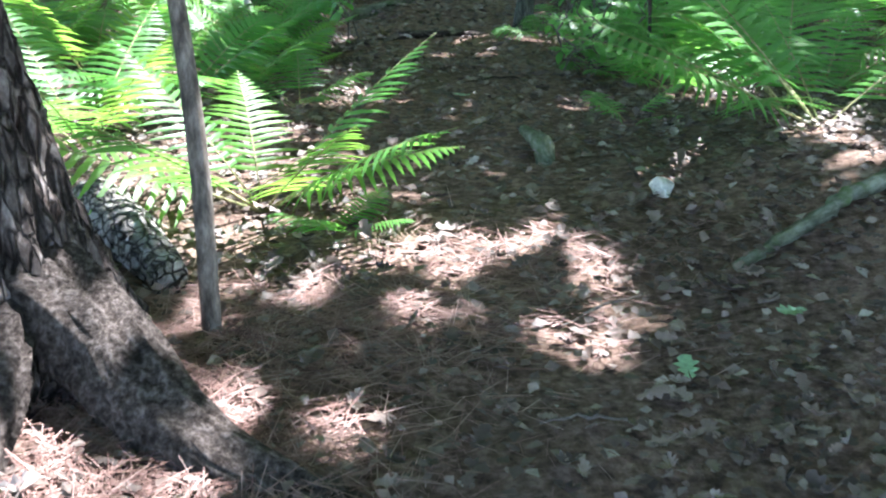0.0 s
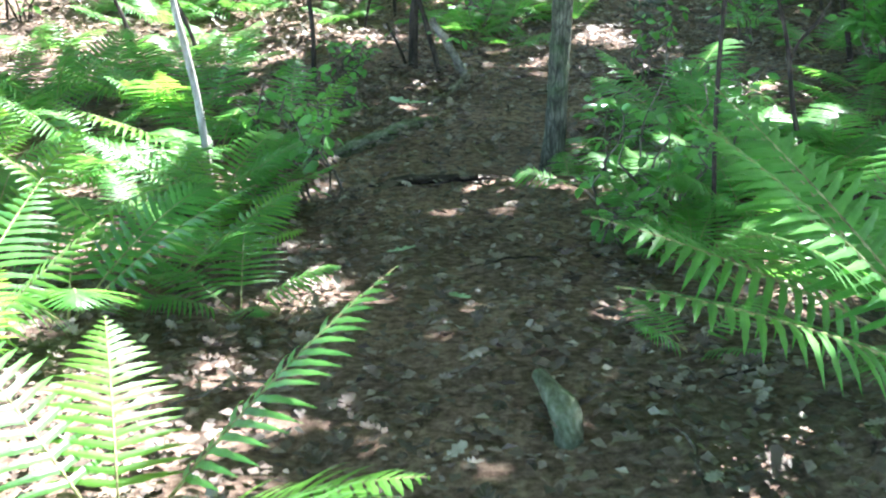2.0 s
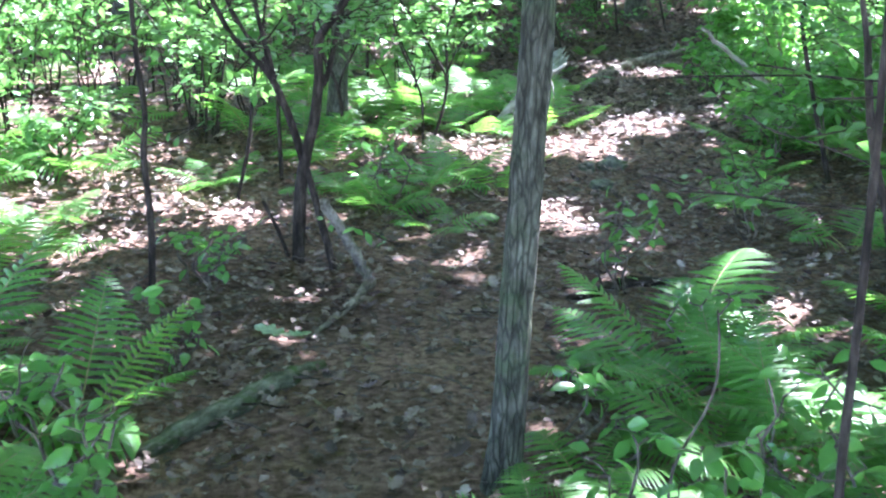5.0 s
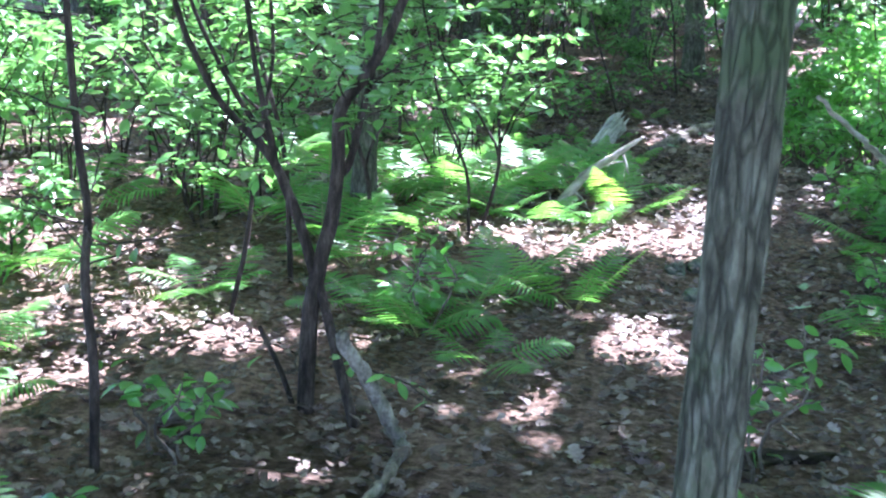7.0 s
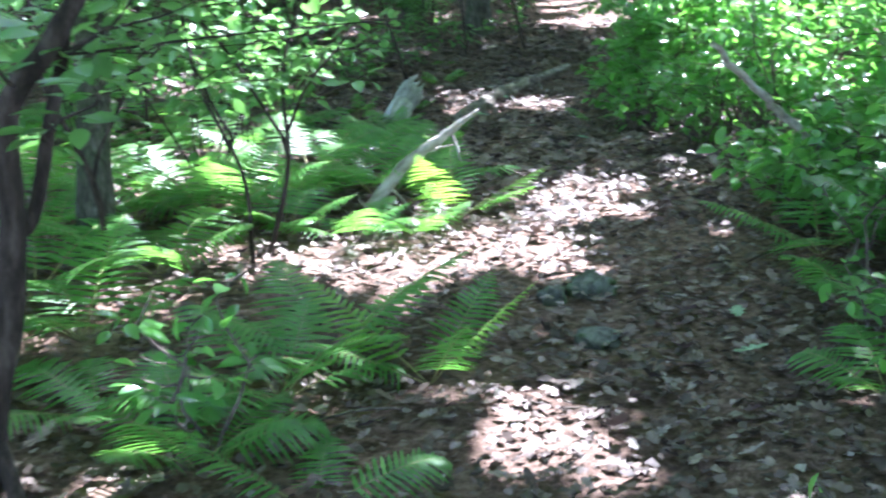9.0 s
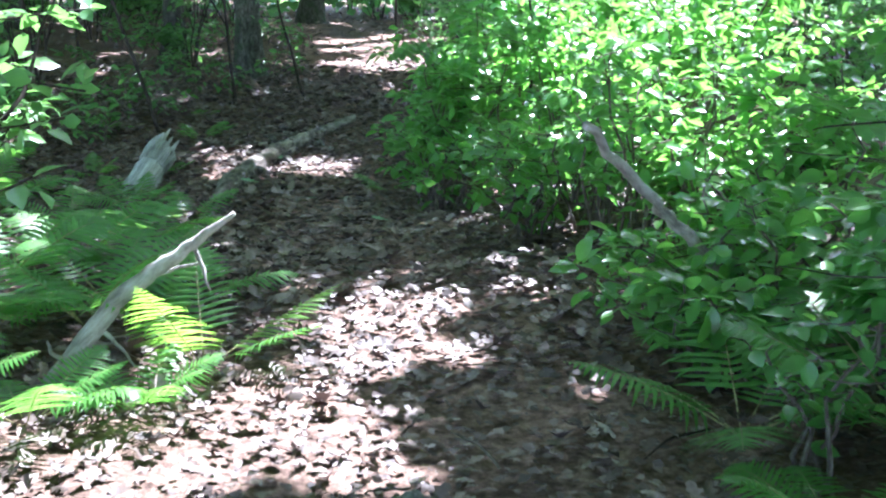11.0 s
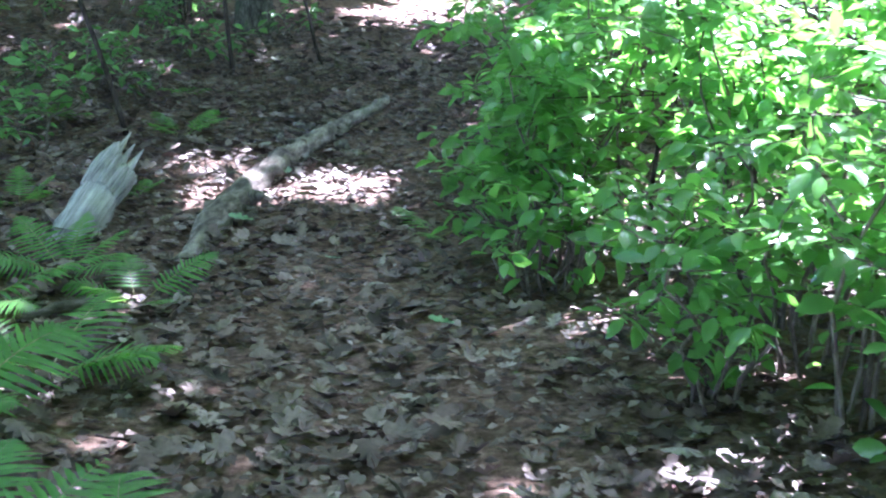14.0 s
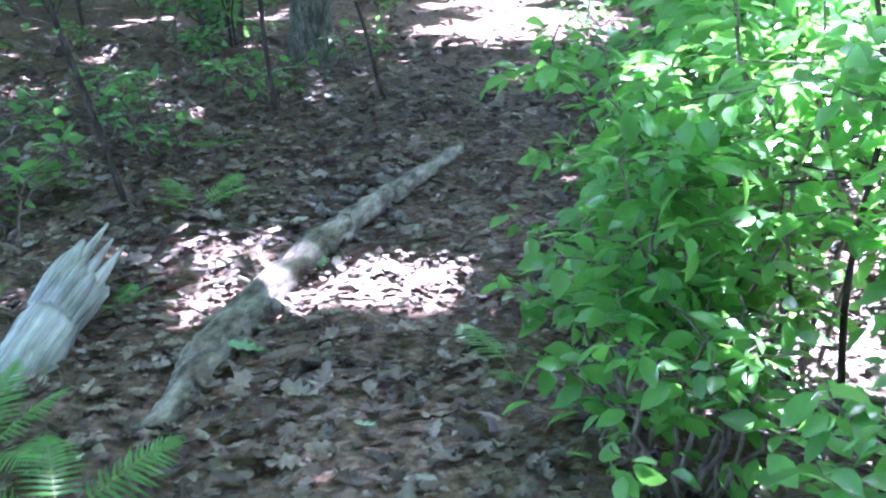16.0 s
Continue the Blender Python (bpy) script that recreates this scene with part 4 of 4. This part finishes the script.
for i, (x, y) in enumerate(((-3.6, 11.5), (-2.7, 12.6), (-1.2, 13.6), (-2.0, 15.0), (-0.2, 16.4), (2.5, 9.9), (2.6, 8.2), (3.4, 9.6), (0.4, 20.5), (-1.2, 19.6), (1.9, 24.0), (6.2, 26.0), (4.6, 11.6))):
    sapling(x, y, (0.3 * math.sin(i * 2.3), 0.2, 2.4), 0.012 + 0.004 * (i % 3), 60 + i, None, ((0.45, (0.4 * math.cos(i), 0.1, 0.8), 0.008),), 120, "slender understorey sapling with sparse leaves")

def curved(pts, per=6):
    """A smooth line through the points given."""
    P = [Vector(p) for p in pts]
    P = [2 * P[0] - P[1]] + P + [2 * P[-1] - P[-2]]
    out = []
    for i in range(1, len(P) - 2):
        for k in range(per):
            t = k / per
            a, b, c, d = P[i - 1], P[i], P[i + 1], P[i + 2]
            out.append(0.5 * (2 * b + (c - a) * t + (2 * a - 5 * b + 4 * c - d) * t * t + (3 * b - a - 3 * c + d) * t ** 3))
    return out + [P[-2]]


def crooked_tree(label, stems, material, leaves=0, leaf=0.075, seed=1, low=0.35):
    """A small tree of several crooked stems, each a line and its two end radii."""
    rng, rnp = random.Random(seed), np.random.default_rng(seed)
    o = Vector(stems[0][0][0])
    o.z = gz(o.x, o.y)
    t = thing("small_tree", label, "tree", Matrix.Translation(o), group="small trees")
    lines = []
    for pts, r0, r1 in stems:
        line = [q - o for q in curved(pts)]
        n = len(line)
        part("stem", Geo().tube(line, [r0 + (r1 - r0) * i / (n - 1) for i in range(n)], 12, 0.16, 26).mesh("stem", material), t)
        lines.append(line)
    twigs = []
    for k in range(30 if leaves else 0):
        line = lines[k % len(lines)]
        p = line[rng.randrange(int(len(line) * 0.3), len(line))]
        if p.z < low:
            continue
        a = rng.uniform(0, 6.3)
        tw = bend(p, p + Vector((math.cos(a), math.sin(a), rng.uniform(-0.15, 0.4))) * rng.uniform(0.25, 0.7), 10, 0.025, rng)
        part("twig", Geo().tube(tw, [0.004 - 0.00025 * i for i in range(10)], 4).mesh("twig", material), t)
        twigs.append(tw)
    if twigs:
        p, side = leaf_sites(twigs, leaves, rnp, 0.07)
        v, f = scatter(*oval_leaf(0.62), p, frames_of(side + np.array((0, 0, -0.1)), rnp.normal(size=(leaves, 3)) * 0.4 + (0, 0, 1)), rnp.uniform(0.6, 1.1, leaves) * leaf)
        part("foliage", raw_mesh("foliage", v, f, M_UNDER), t)
    return t


crooked_tree("forked dark crooked small tree at the path edge", [
    ([(-0.34, 10.07, -0.05), (-0.33, 10.1, 0.35), (-0.3, 10.1, 0.55), (-0.26, 10.1, 0.72), (-0.235, 10.1, 0.91), (-0.23, 10.1, 1.11), (-0.15, 10.12, 1.23), (-0.06, 10.15, 1.4), (0.05, 10.25, 1.8), (0.1, 10.4, 2.6)], 0.033, 0.014),
    ([(-0.31, 10.1, 0.54), (-0.385, 10.1, 0.77), (-0.47, 10.1, 0.95), (-0.6, 10.12, 1.08), (-0.68, 10.15, 1.18), (-0.82, 10.2, 1.5), (-0.9, 10.3, 2.1)], 0.021, 0.008),
    ([(-0.45, 10.1, 0.92), (-0.49, 10.12, 1.1), (-0.54, 10.16, 1.32), (-0.62, 10.25, 1.9)], 0.014, 0.007),
    ([(-0.24, 10.1, 0.88), (-0.2, 10.12, 0.93), (-0.165, 10.14, 1.08), (-0.13, 10.16, 1.23), (-0.1, 10.2, 1.5), (-0.12, 10.3, 2.1)], 0.016, 0.008),
    ([(-0.15, 9.97, 0.0), (-0.22, 10.02, 0.25), (-0.3, 10.1, 0.52)], 0.02, 0.016),
    ([(-0.46, 10.22, 0.95), (-0.6, 10.2, 1.15), (-0.75, 10.2, 1.45), (-0.85, 10.2, 1.8)], 0.011, 0.006),
    ([(-0.36, 10.1, -0.03), (-0.43, 10.14, 0.16), (-0.52, 10.2, 0.32)], 0.012, 0.008)], M_BARK_DARK, 420, 0.062, 5, 0.2)
crooked_tree("thin dark wavy stem rising from sunlit litter", [
    ([(-0.92, 9.43, -0.04), (-0.91, 9.43, 0.35), (-0.93, 9.43, 0.65), (-0.92, 9.44, 0.85), (-0.95, 9.45, 1.1), (-0.97, 9.46, 1.42), (-1.02, 9.5, 2.2)], 0.016, 0.01)], M_BARK_DARK, 70, 0.06, 6, 0.6)
crooked_tree("pale smooth sapling with a slight bend among ferns", [
    ([(-1.07, 7.1, -0.04), (-1.1, 7.1, 0.37), (-1.14, 7.1, 0.65), (-1.18, 7.1, 0.85), (-1.2, 7.12, 1.05), (-1.17, 7.15, 1.27), (-1.12, 7.2, 2.2)], 0.018, 0.012),
    ([(-1.18, 7.1, 0.9), (-1.32, 7.15, 1.1), (-1.5, 7.2, 1.4)], 0.011, 0.006)], M_BARK_PALE, 90, 0.07, 7, 1.0)
crooked_tree("dark curved stem standing in shrubs", [
    ([(2.73, 11.42, -0.02), (2.68, 11.52, 0.32), (2.61, 11.64, 0.71), (2.56, 11.73, 1.02), (2.55, 11.77, 1.18), (2.6, 11.79, 1.34), (2.8, 11.85, 1.7)], 0.017, 0.01)], M_BARK_DARK, 200, 0.08, 8, 0.4)


def burl():
    """A dark swelling on the trunk of the grey tree."""
    bm = bmesh.new()
    bmesh.ops.create_icosphere(bm, subdivisions=4, radius=1)
    for q in bm.verts:
        k = 1 + 0.3 * noise.noise(q.co * 2.2) + 0.16 * noise.noise(q.co * 6)
        q.co = Vector((q.co.x * 0.14 * k, q.co.y * 0.11 * k, q.co.z * 0.15 * k))
    me = bpy.data.meshes.new("burl")
    bm.to_mesh(me)
    bm.free()
    me.materials.append(M_BARK_DARK)
    owner = [t for t, a, b in TREES if "burl" in t["label"]][0]
    part("burl", me, owner, "dark knobbly burl", pose(0.09, -0.08, 0.80))


burl()

# ---- fallen wood, stumps and stones ----


def log(name, pts, radii, material, label, category, seg=14, rough=0.16, freq=10, n=22, wob=0.02, seed=1):
    """A fallen stem along the points given, with a rough skin and broken ends."""
    P = [Vector(p) for p in pts]
    line, rad = [], []
    rng = random.Random(seed)
    for i in range(n):
        s = i / (n - 1) * (len(P) - 1)
        k = min(int(s), len(P) - 2)
        q = P[k].lerp(P[k + 1], s - k)
        line.append(q + Vector((rng.gauss(0, wob), rng.gauss(0, wob), rng.gauss(0, wob * 0.5))))
        rad.append(radii[k] + (radii[k + 1] - radii[k]) * (s - k))
    o = line[0].copy()
    t = thing(name, label, category, Matrix.Translation(o))
    turn = (line[-1] - line[0]).to_track_quat("Z", "Y").to_matrix().to_4x4()
    back = turn.inverted()
    part("wood", Geo().tube([back @ (q - o) for q in line], rad, seg, rough, freq).mesh("wood", material), t, m=turn)
    return t, line


def onto(x, y, up=0.0):
    return (x, y, gz(x, y) + up)


rotten, _ = log("fallen_log", [onto(1.93, 16.75, 0.0), onto(2.2, 17.4, 0.03), onto(2.68, 18.25, 0.045), onto(3.62, 19.55, 0.02)], [0.042, 0.062, 0.056, 0.034], M_LOG, "long rotting log with crumbling bark beside the path", "log", 26, 0.34, 17, 90, 0.006)
rng = random.Random(12)
for i in range(60):
    s = rng.uniform(0.1, 0.9)
    a, b = Vector(onto(2.0, 16.95)), Vector(onto(3.3, 19.5))
    q = a.lerp(b, s) + Vector((rng.gauss(0, 0.11), rng.gauss(0, 0.08), 0))
    e = rng.uniform(0.03, 0.075)
    g = Geo().tube([(0, 0, 0), (e, 0.2 * e, 0.004), (2 * e, 0, 0)], [0.25 * e, 0.4 * e, 0.15 * e], 6, 0.4, 30)
    chip = tagged(new("bark_chip", g.mesh("bark_chip", M_LOG)), "loose pale bark chip fallen from a log", "bark chip", "bark chips")
    chip.matrix_basis = pose(q.x, q.y, gz(q.x, q.y) + 0.025, rng.uniform(-20, 20), rng.uniform(-20, 20), rng.uniform(0, 360))


def broken_trunk():
    """A bleached stem, split into jagged splinters at its upper end, leaning on the ground."""
    p0, p1 = Vector((1.54, 17.24, gz(1.54, 17.24) + 0.0)), Vector((1.94, 17.86, 0.53))
    t = thing("broken_trunk", "bleached grey broken trunk with jagged splintered end", "dead trunk", Matrix.Translation(p0))
    d = (p1 - p0)
    rng = random.Random(4)
    body = [d * (i / 14 * 1.1 - 0.55) - Vector((0, 0, 0.06 * (1 - i / 14))) for i in range(15)]
    turn = d.to_track_quat("Z", "Y").to_matrix().to_4x4()
    back = turn.inverted()
    part("trunk", Geo().tube([back @ q for q in body], [0.094 - 0.001 * i + 0.006 * math.sin(i * 0.8) for i in range(15)], 30, 0.2, 34).mesh("trunk", M_GREYWOOD), t, m=turn)
    side = d.normalized().cross(Vector((0, 0, 1))).normalized()
    up = side.cross(d.normalized())
    for k in range(11):
        a = 2 * math.pi * k / 11
        o = side * 0.072 * math.cos(a) + up * 0.072 * math.sin(a)
        ln = rng.uniform(0.10, 0.42) if math.cos(a) < 0.3 else rng.uniform(0.02, 0.12)
        line = [d * 0.36 + o * 0.9, d * 0.52 + o, d * (0.55 + ln * 0.6) + o * 1.1, d * (0.55 + ln * 1.15) + o * 1.15]
        part("splinter", Geo().tube([back @ q for q in line], [0.026, 0.029, 0.02, 0.004], 7, 0.3, 40).mesh("splinter", M_GREYWOOD), t, m=turn)


broken_trunk()
log("fallen_log", [(-0.2, 9.8, 0.40), (-0.1, 9.76, 0.26), (-0.03, 9.74, 0.13), onto(0.03, 9.72, 0.02), onto(-0.06, 9.3, 0.02), onto(-0.2, 8.9, 0.01)], [0.024, 0.027, 0.025, 0.022, 0.018, 0.01], M_LOG, "curved pale dead root lying along the path edge", "dead branch", 12, 0.18, 14, 34, 0.006)
log("mossy_log", [onto(-0.62, 7.7, 0.0), onto(-0.5, 7.92, 0.02), onto(-0.26, 8.36, 0.02), onto(-0.12, 8.62, 0.0)], [0.03, 0.04, 0.04, 0.02], M_MOSSLOG, "short mossy log half sunk at the path edge", "log", 12, 0.2, 12, 24, 0.008)
log("fallen_branch", [onto(0.79, 3.22, 0.02), onto(1.0, 3.38, 0.03), onto(1.2, 3.55, 0.04), onto(1.7, 3.95, 0.05)], [0.015, 0.022, 0.026, 0.03], M_MOSSLOG, "grey-green fallen branch on the leafy bank", "dead branch", 10, 0.15, 14, 24, 0.006)
snag, _ = log("dead_branch", [(0.72, 13.26, 0.16), (0.99, 13.24, 0.50), (1.15, 13.2, 0.62), (1.31, 13.17, 0.74)], [0.03, 0.027, 0.021, 0.007], M_BARK_PALE, "pale dead branch stub sticking up among ferns", "dead branch", 14, 0.16, 40, 26, 0.003)
for i, (a, d) in enumerate((((0.2, -0.01, 0.25), (0.1, -0.05, -0.12)), ((0.36, -0.03, 0.4), (0.14, -0.03, 0.03)), ((0.46, -0.06, 0.5), (0.05, -0.06, -0.14)), ((0.1, -0.01, 0.14), (-0.05, -0.1, 0.1)))):
    a = Vector(a)
    part("broken_twig", Geo().tube(bend(a, a + Vector(d), 8, 0.008, random.Random(i)), [0.009 - 0.0009 * j for j in range(8)], 7, 0.3, 40).mesh("broken_twig", M_BARK_PALE), snag)
log("leaning_log", [onto(3.1, 13.1, 0.0), (2.59, 12.82, 0.70), (2.13, 12.57, 1.04)], [0.022, 0.019, 0.013], M_BARK_PALE, "pale dead stem leaning in the thicket", "dead trunk", 12, 0.2, 14, 26, 0.008)
log("root", [onto(-0.42, 7.22, -0.02), onto(-0.2, 7.25, 0.02), onto(0.1, 7.3, 0.015), onto(0.35, 7.38, -0.02)], [0.012, 0.024, 0.02, 0.01], M_BARK_DARK, "dark tree root crossing the path", "root", 10, 0.15, 14, 24, 0.006)
log("root", [onto(-0.2, 2.9, 0.01), onto(-0.33, 2.78, 0.025), onto(-0.5, 2.74, 0.02)], [0.006, 0.008, 0.005], M_TWIG, "thin pale twig on pine needles", "twig", 7, 0.1, 14, 20, 0.01)
log("stub", [onto(0.38, 4.38, -0.02), onto(0.36, 4.5, 0.04), onto(0.31, 4.72, 0.05)], [0.035, 0.04, 0.02], M_MOSSLOG, "small mossy root knob in the path", "root", 12, 0.2, 18, 14, 0.004)
log("bark_log", [onto(-1.08, 3.75, 0.06), onto(-0.92, 3.5, 0.06), onto(-0.73, 3.2, 0.04)], [0.085, 0.08, 0.055], M_BARK_CHECK, "short log with scaly checkered bark behind the tree", "log", 28, 0.2, 30, 30, 0.004)
log("fallen_branch", [onto(0.9, 9.5, 0.01), onto(1.2, 9.7, 0.03), onto(1.5, 9.75, 0.0)], [0.02, 0.03, 0.015], M_BARK_DARK, "dark root stub on the path", "root", 10, 0.2, 12, 16, 0.006)
log("fallen_branch", [onto(2.25, 16.95, 0.01), onto(2.5, 17.15, 0.02), onto(2.62, 17.0, 0.01)], [0.008, 0.012, 0.006], M_BARK_DARK, "dark crooked twig among dead leaves", "twig", 8, 0.1, 14, 20, 0.008)
log("fallen_branch", [onto(2.78, 16.95, 0.015), onto(2.98, 17.15, 0.02)], [0.008, 0.01], M_BARK_DARK, "short dark stick on the path", "twig", 8, 0.1, 14, 10, 0.004)
log("fallen_branch", [(-0.57, 9.85, 0.2), (-0.67, 9.83, 0.12), onto(-0.8, 9.8, 0.02)], [0.022, 0.025, 0.02], M_LOG, "short pale dead branch under the small tree", "dead branch", 10, 0.2, 14, 16, 0.005)
log("fallen_branch", [onto(1.3, 16.14, 0.02), onto(1.45, 16.22, 0.035), onto(1.6, 16.33, 0.02)], [0.014, 0.02, 0.016], M_LOG, "short pale stick lying on dead leaves", "dead branch", 10, 0.2, 16, 14, 0.004)
rng = random.Random(31)
for i in range(70):
    y = rng.uniform(2.0, 21)
    x = float(trail_x(y)) + rng.gauss(0, 0.75)
    a, ln = rng.uniform(0, 6.3), rng.uniform(0.08, 0.3)
    log("twig", [onto(x, y, 0.03), onto(x + 0.5 * ln * math.cos(a), y + 0.5 * ln * math.sin(a), 0.035), onto(x + ln * math.cos(a + 0.2), y + ln * math.sin(a + 0.2), 0.03)],
        [0.0035, 0.005, 0.002], M_TWIG if i % 3 else M_BARK_DARK, "thin dry fallen twig on the path", "twig", 6, 0.1, 20, 8, 0.004, i)[0]["group"] = "fallen twigs"


def stone(x, y, rx, ry, rz, seed, label):
    bm = bmesh.new()
    bmesh.ops.create_icosphere(bm, subdivisions=4, radius=1)
    for q in bm.verts:
        k = 1 + 0.35 * noise.noise(q.co * 1.7 + Vector((seed, 0, 0))) + 0.16 * noise.noise(q.co * 4.5 + Vector((0, seed, 0))) + 0.06 * noise.noise(q.co * 11)
        q.co = Vector((q.co.x * rx * k, q.co.y * ry * k, max(q.co.z, -0.4) * rz * k))
    me = bpy.data.meshes.new("stone")
    bm.to_mesh(me)
    bm.free()
    me.materials.append(M_ROCK)
    me.polygons.foreach_set("use_smooth", [True] * len(me.polygons))
    s = tagged(new("stone", me), label, "stone")
    s.matrix_basis = pose(x, y, gz(x, y), 0, 0, seed * 40)


stone(1.5, 12.1, 0.10, 0.08, 0.07, 1, "mossy grey-green stone standing in the path")
stone(1.33, 12.05, 0.06, 0.05, 0.05, 2, "small mossy stone beside a larger one")
stone(1.36, 11.6, 0.09, 0.07, 0.04, 3, "low mossy stone in the path")

# a pale bracket of fungus on the bank, and a pale fallen leaf at the path edge
g = Geo()
rings = []
for i in range(7):
    s = i / 6
    rings.append([(0.038 * s * math.cos(a) * (1 + 0.12 * math.sin(3 * a) + 0.08 * math.sin(5 * a + 1)), 0.036 * s * math.sin(a) * (1 + 0.1 * math.sin(4 * a)), 0.018 * (1 - s * s) + 0.004) for a in [2 * math.pi * k / 20 for k in range(21)]])
g.sheet(rings).sheet([[(p[0], p[1], -0.004) for p in rings[-1]], rings[-1]])
mush = thing("mushroom", "round pale cream mushroom cap on leafy soil", "mushroom", pose(0.7, 3.88, gz(0.7, 3.88) + 0.03, 50, 0, 10))
part("cap", g.mesh("cap", M_FUNGUS), mush)
part("stem", Geo().tube([(0, 0, -0.06), (0, 0, -0.02), (0, 0, 0.01)], [0.012, 0.01, 0.012], 10).mesh("stem", M_FUNGUS), mush, "short pale mushroom stem")
M_LIVE = leaf_mat("fallen_green_leaf", (0.16, 0.3, 0.16), (0.3, 0.42, 0.28), (0.3, 0.5, 0.25), 0.25, island=False)
bv, bf = lobed_leaf(0.3, 0.2)
LIVE = raw_mesh("green_leaf", bv, bf, M_LIVE)
for i, (x, y, s) in enumerate(((0.56, 2.58, 0.1), (-0.25, 8.82, 0.17), (-0.19, 8.88, 0.13), (0.05, 5.5, 0.12), (-0.2, 6.0, 0.12), (2.62, 17.95, 0.1), (2.3, 17.2, 0.12), (2.75, 18.4, 0.09), (2.45, 16.6, 0.09), (1.7, 11.3, 0.12), (1.85, 11.6, 0.1), (2.6, 15.6, 0.09), (0.9, 2.9, 0.1))):
    o = tagged(new("fallen_leaf", LIVE), "pale green fallen oak leaf lying on the path", "leaf", "fallen green leaves")
    o.matrix_basis = pose(x, y, gz(x, y) + 0.045, 8, -6, 70 * i) @ Matrix.Scale(s, 4)
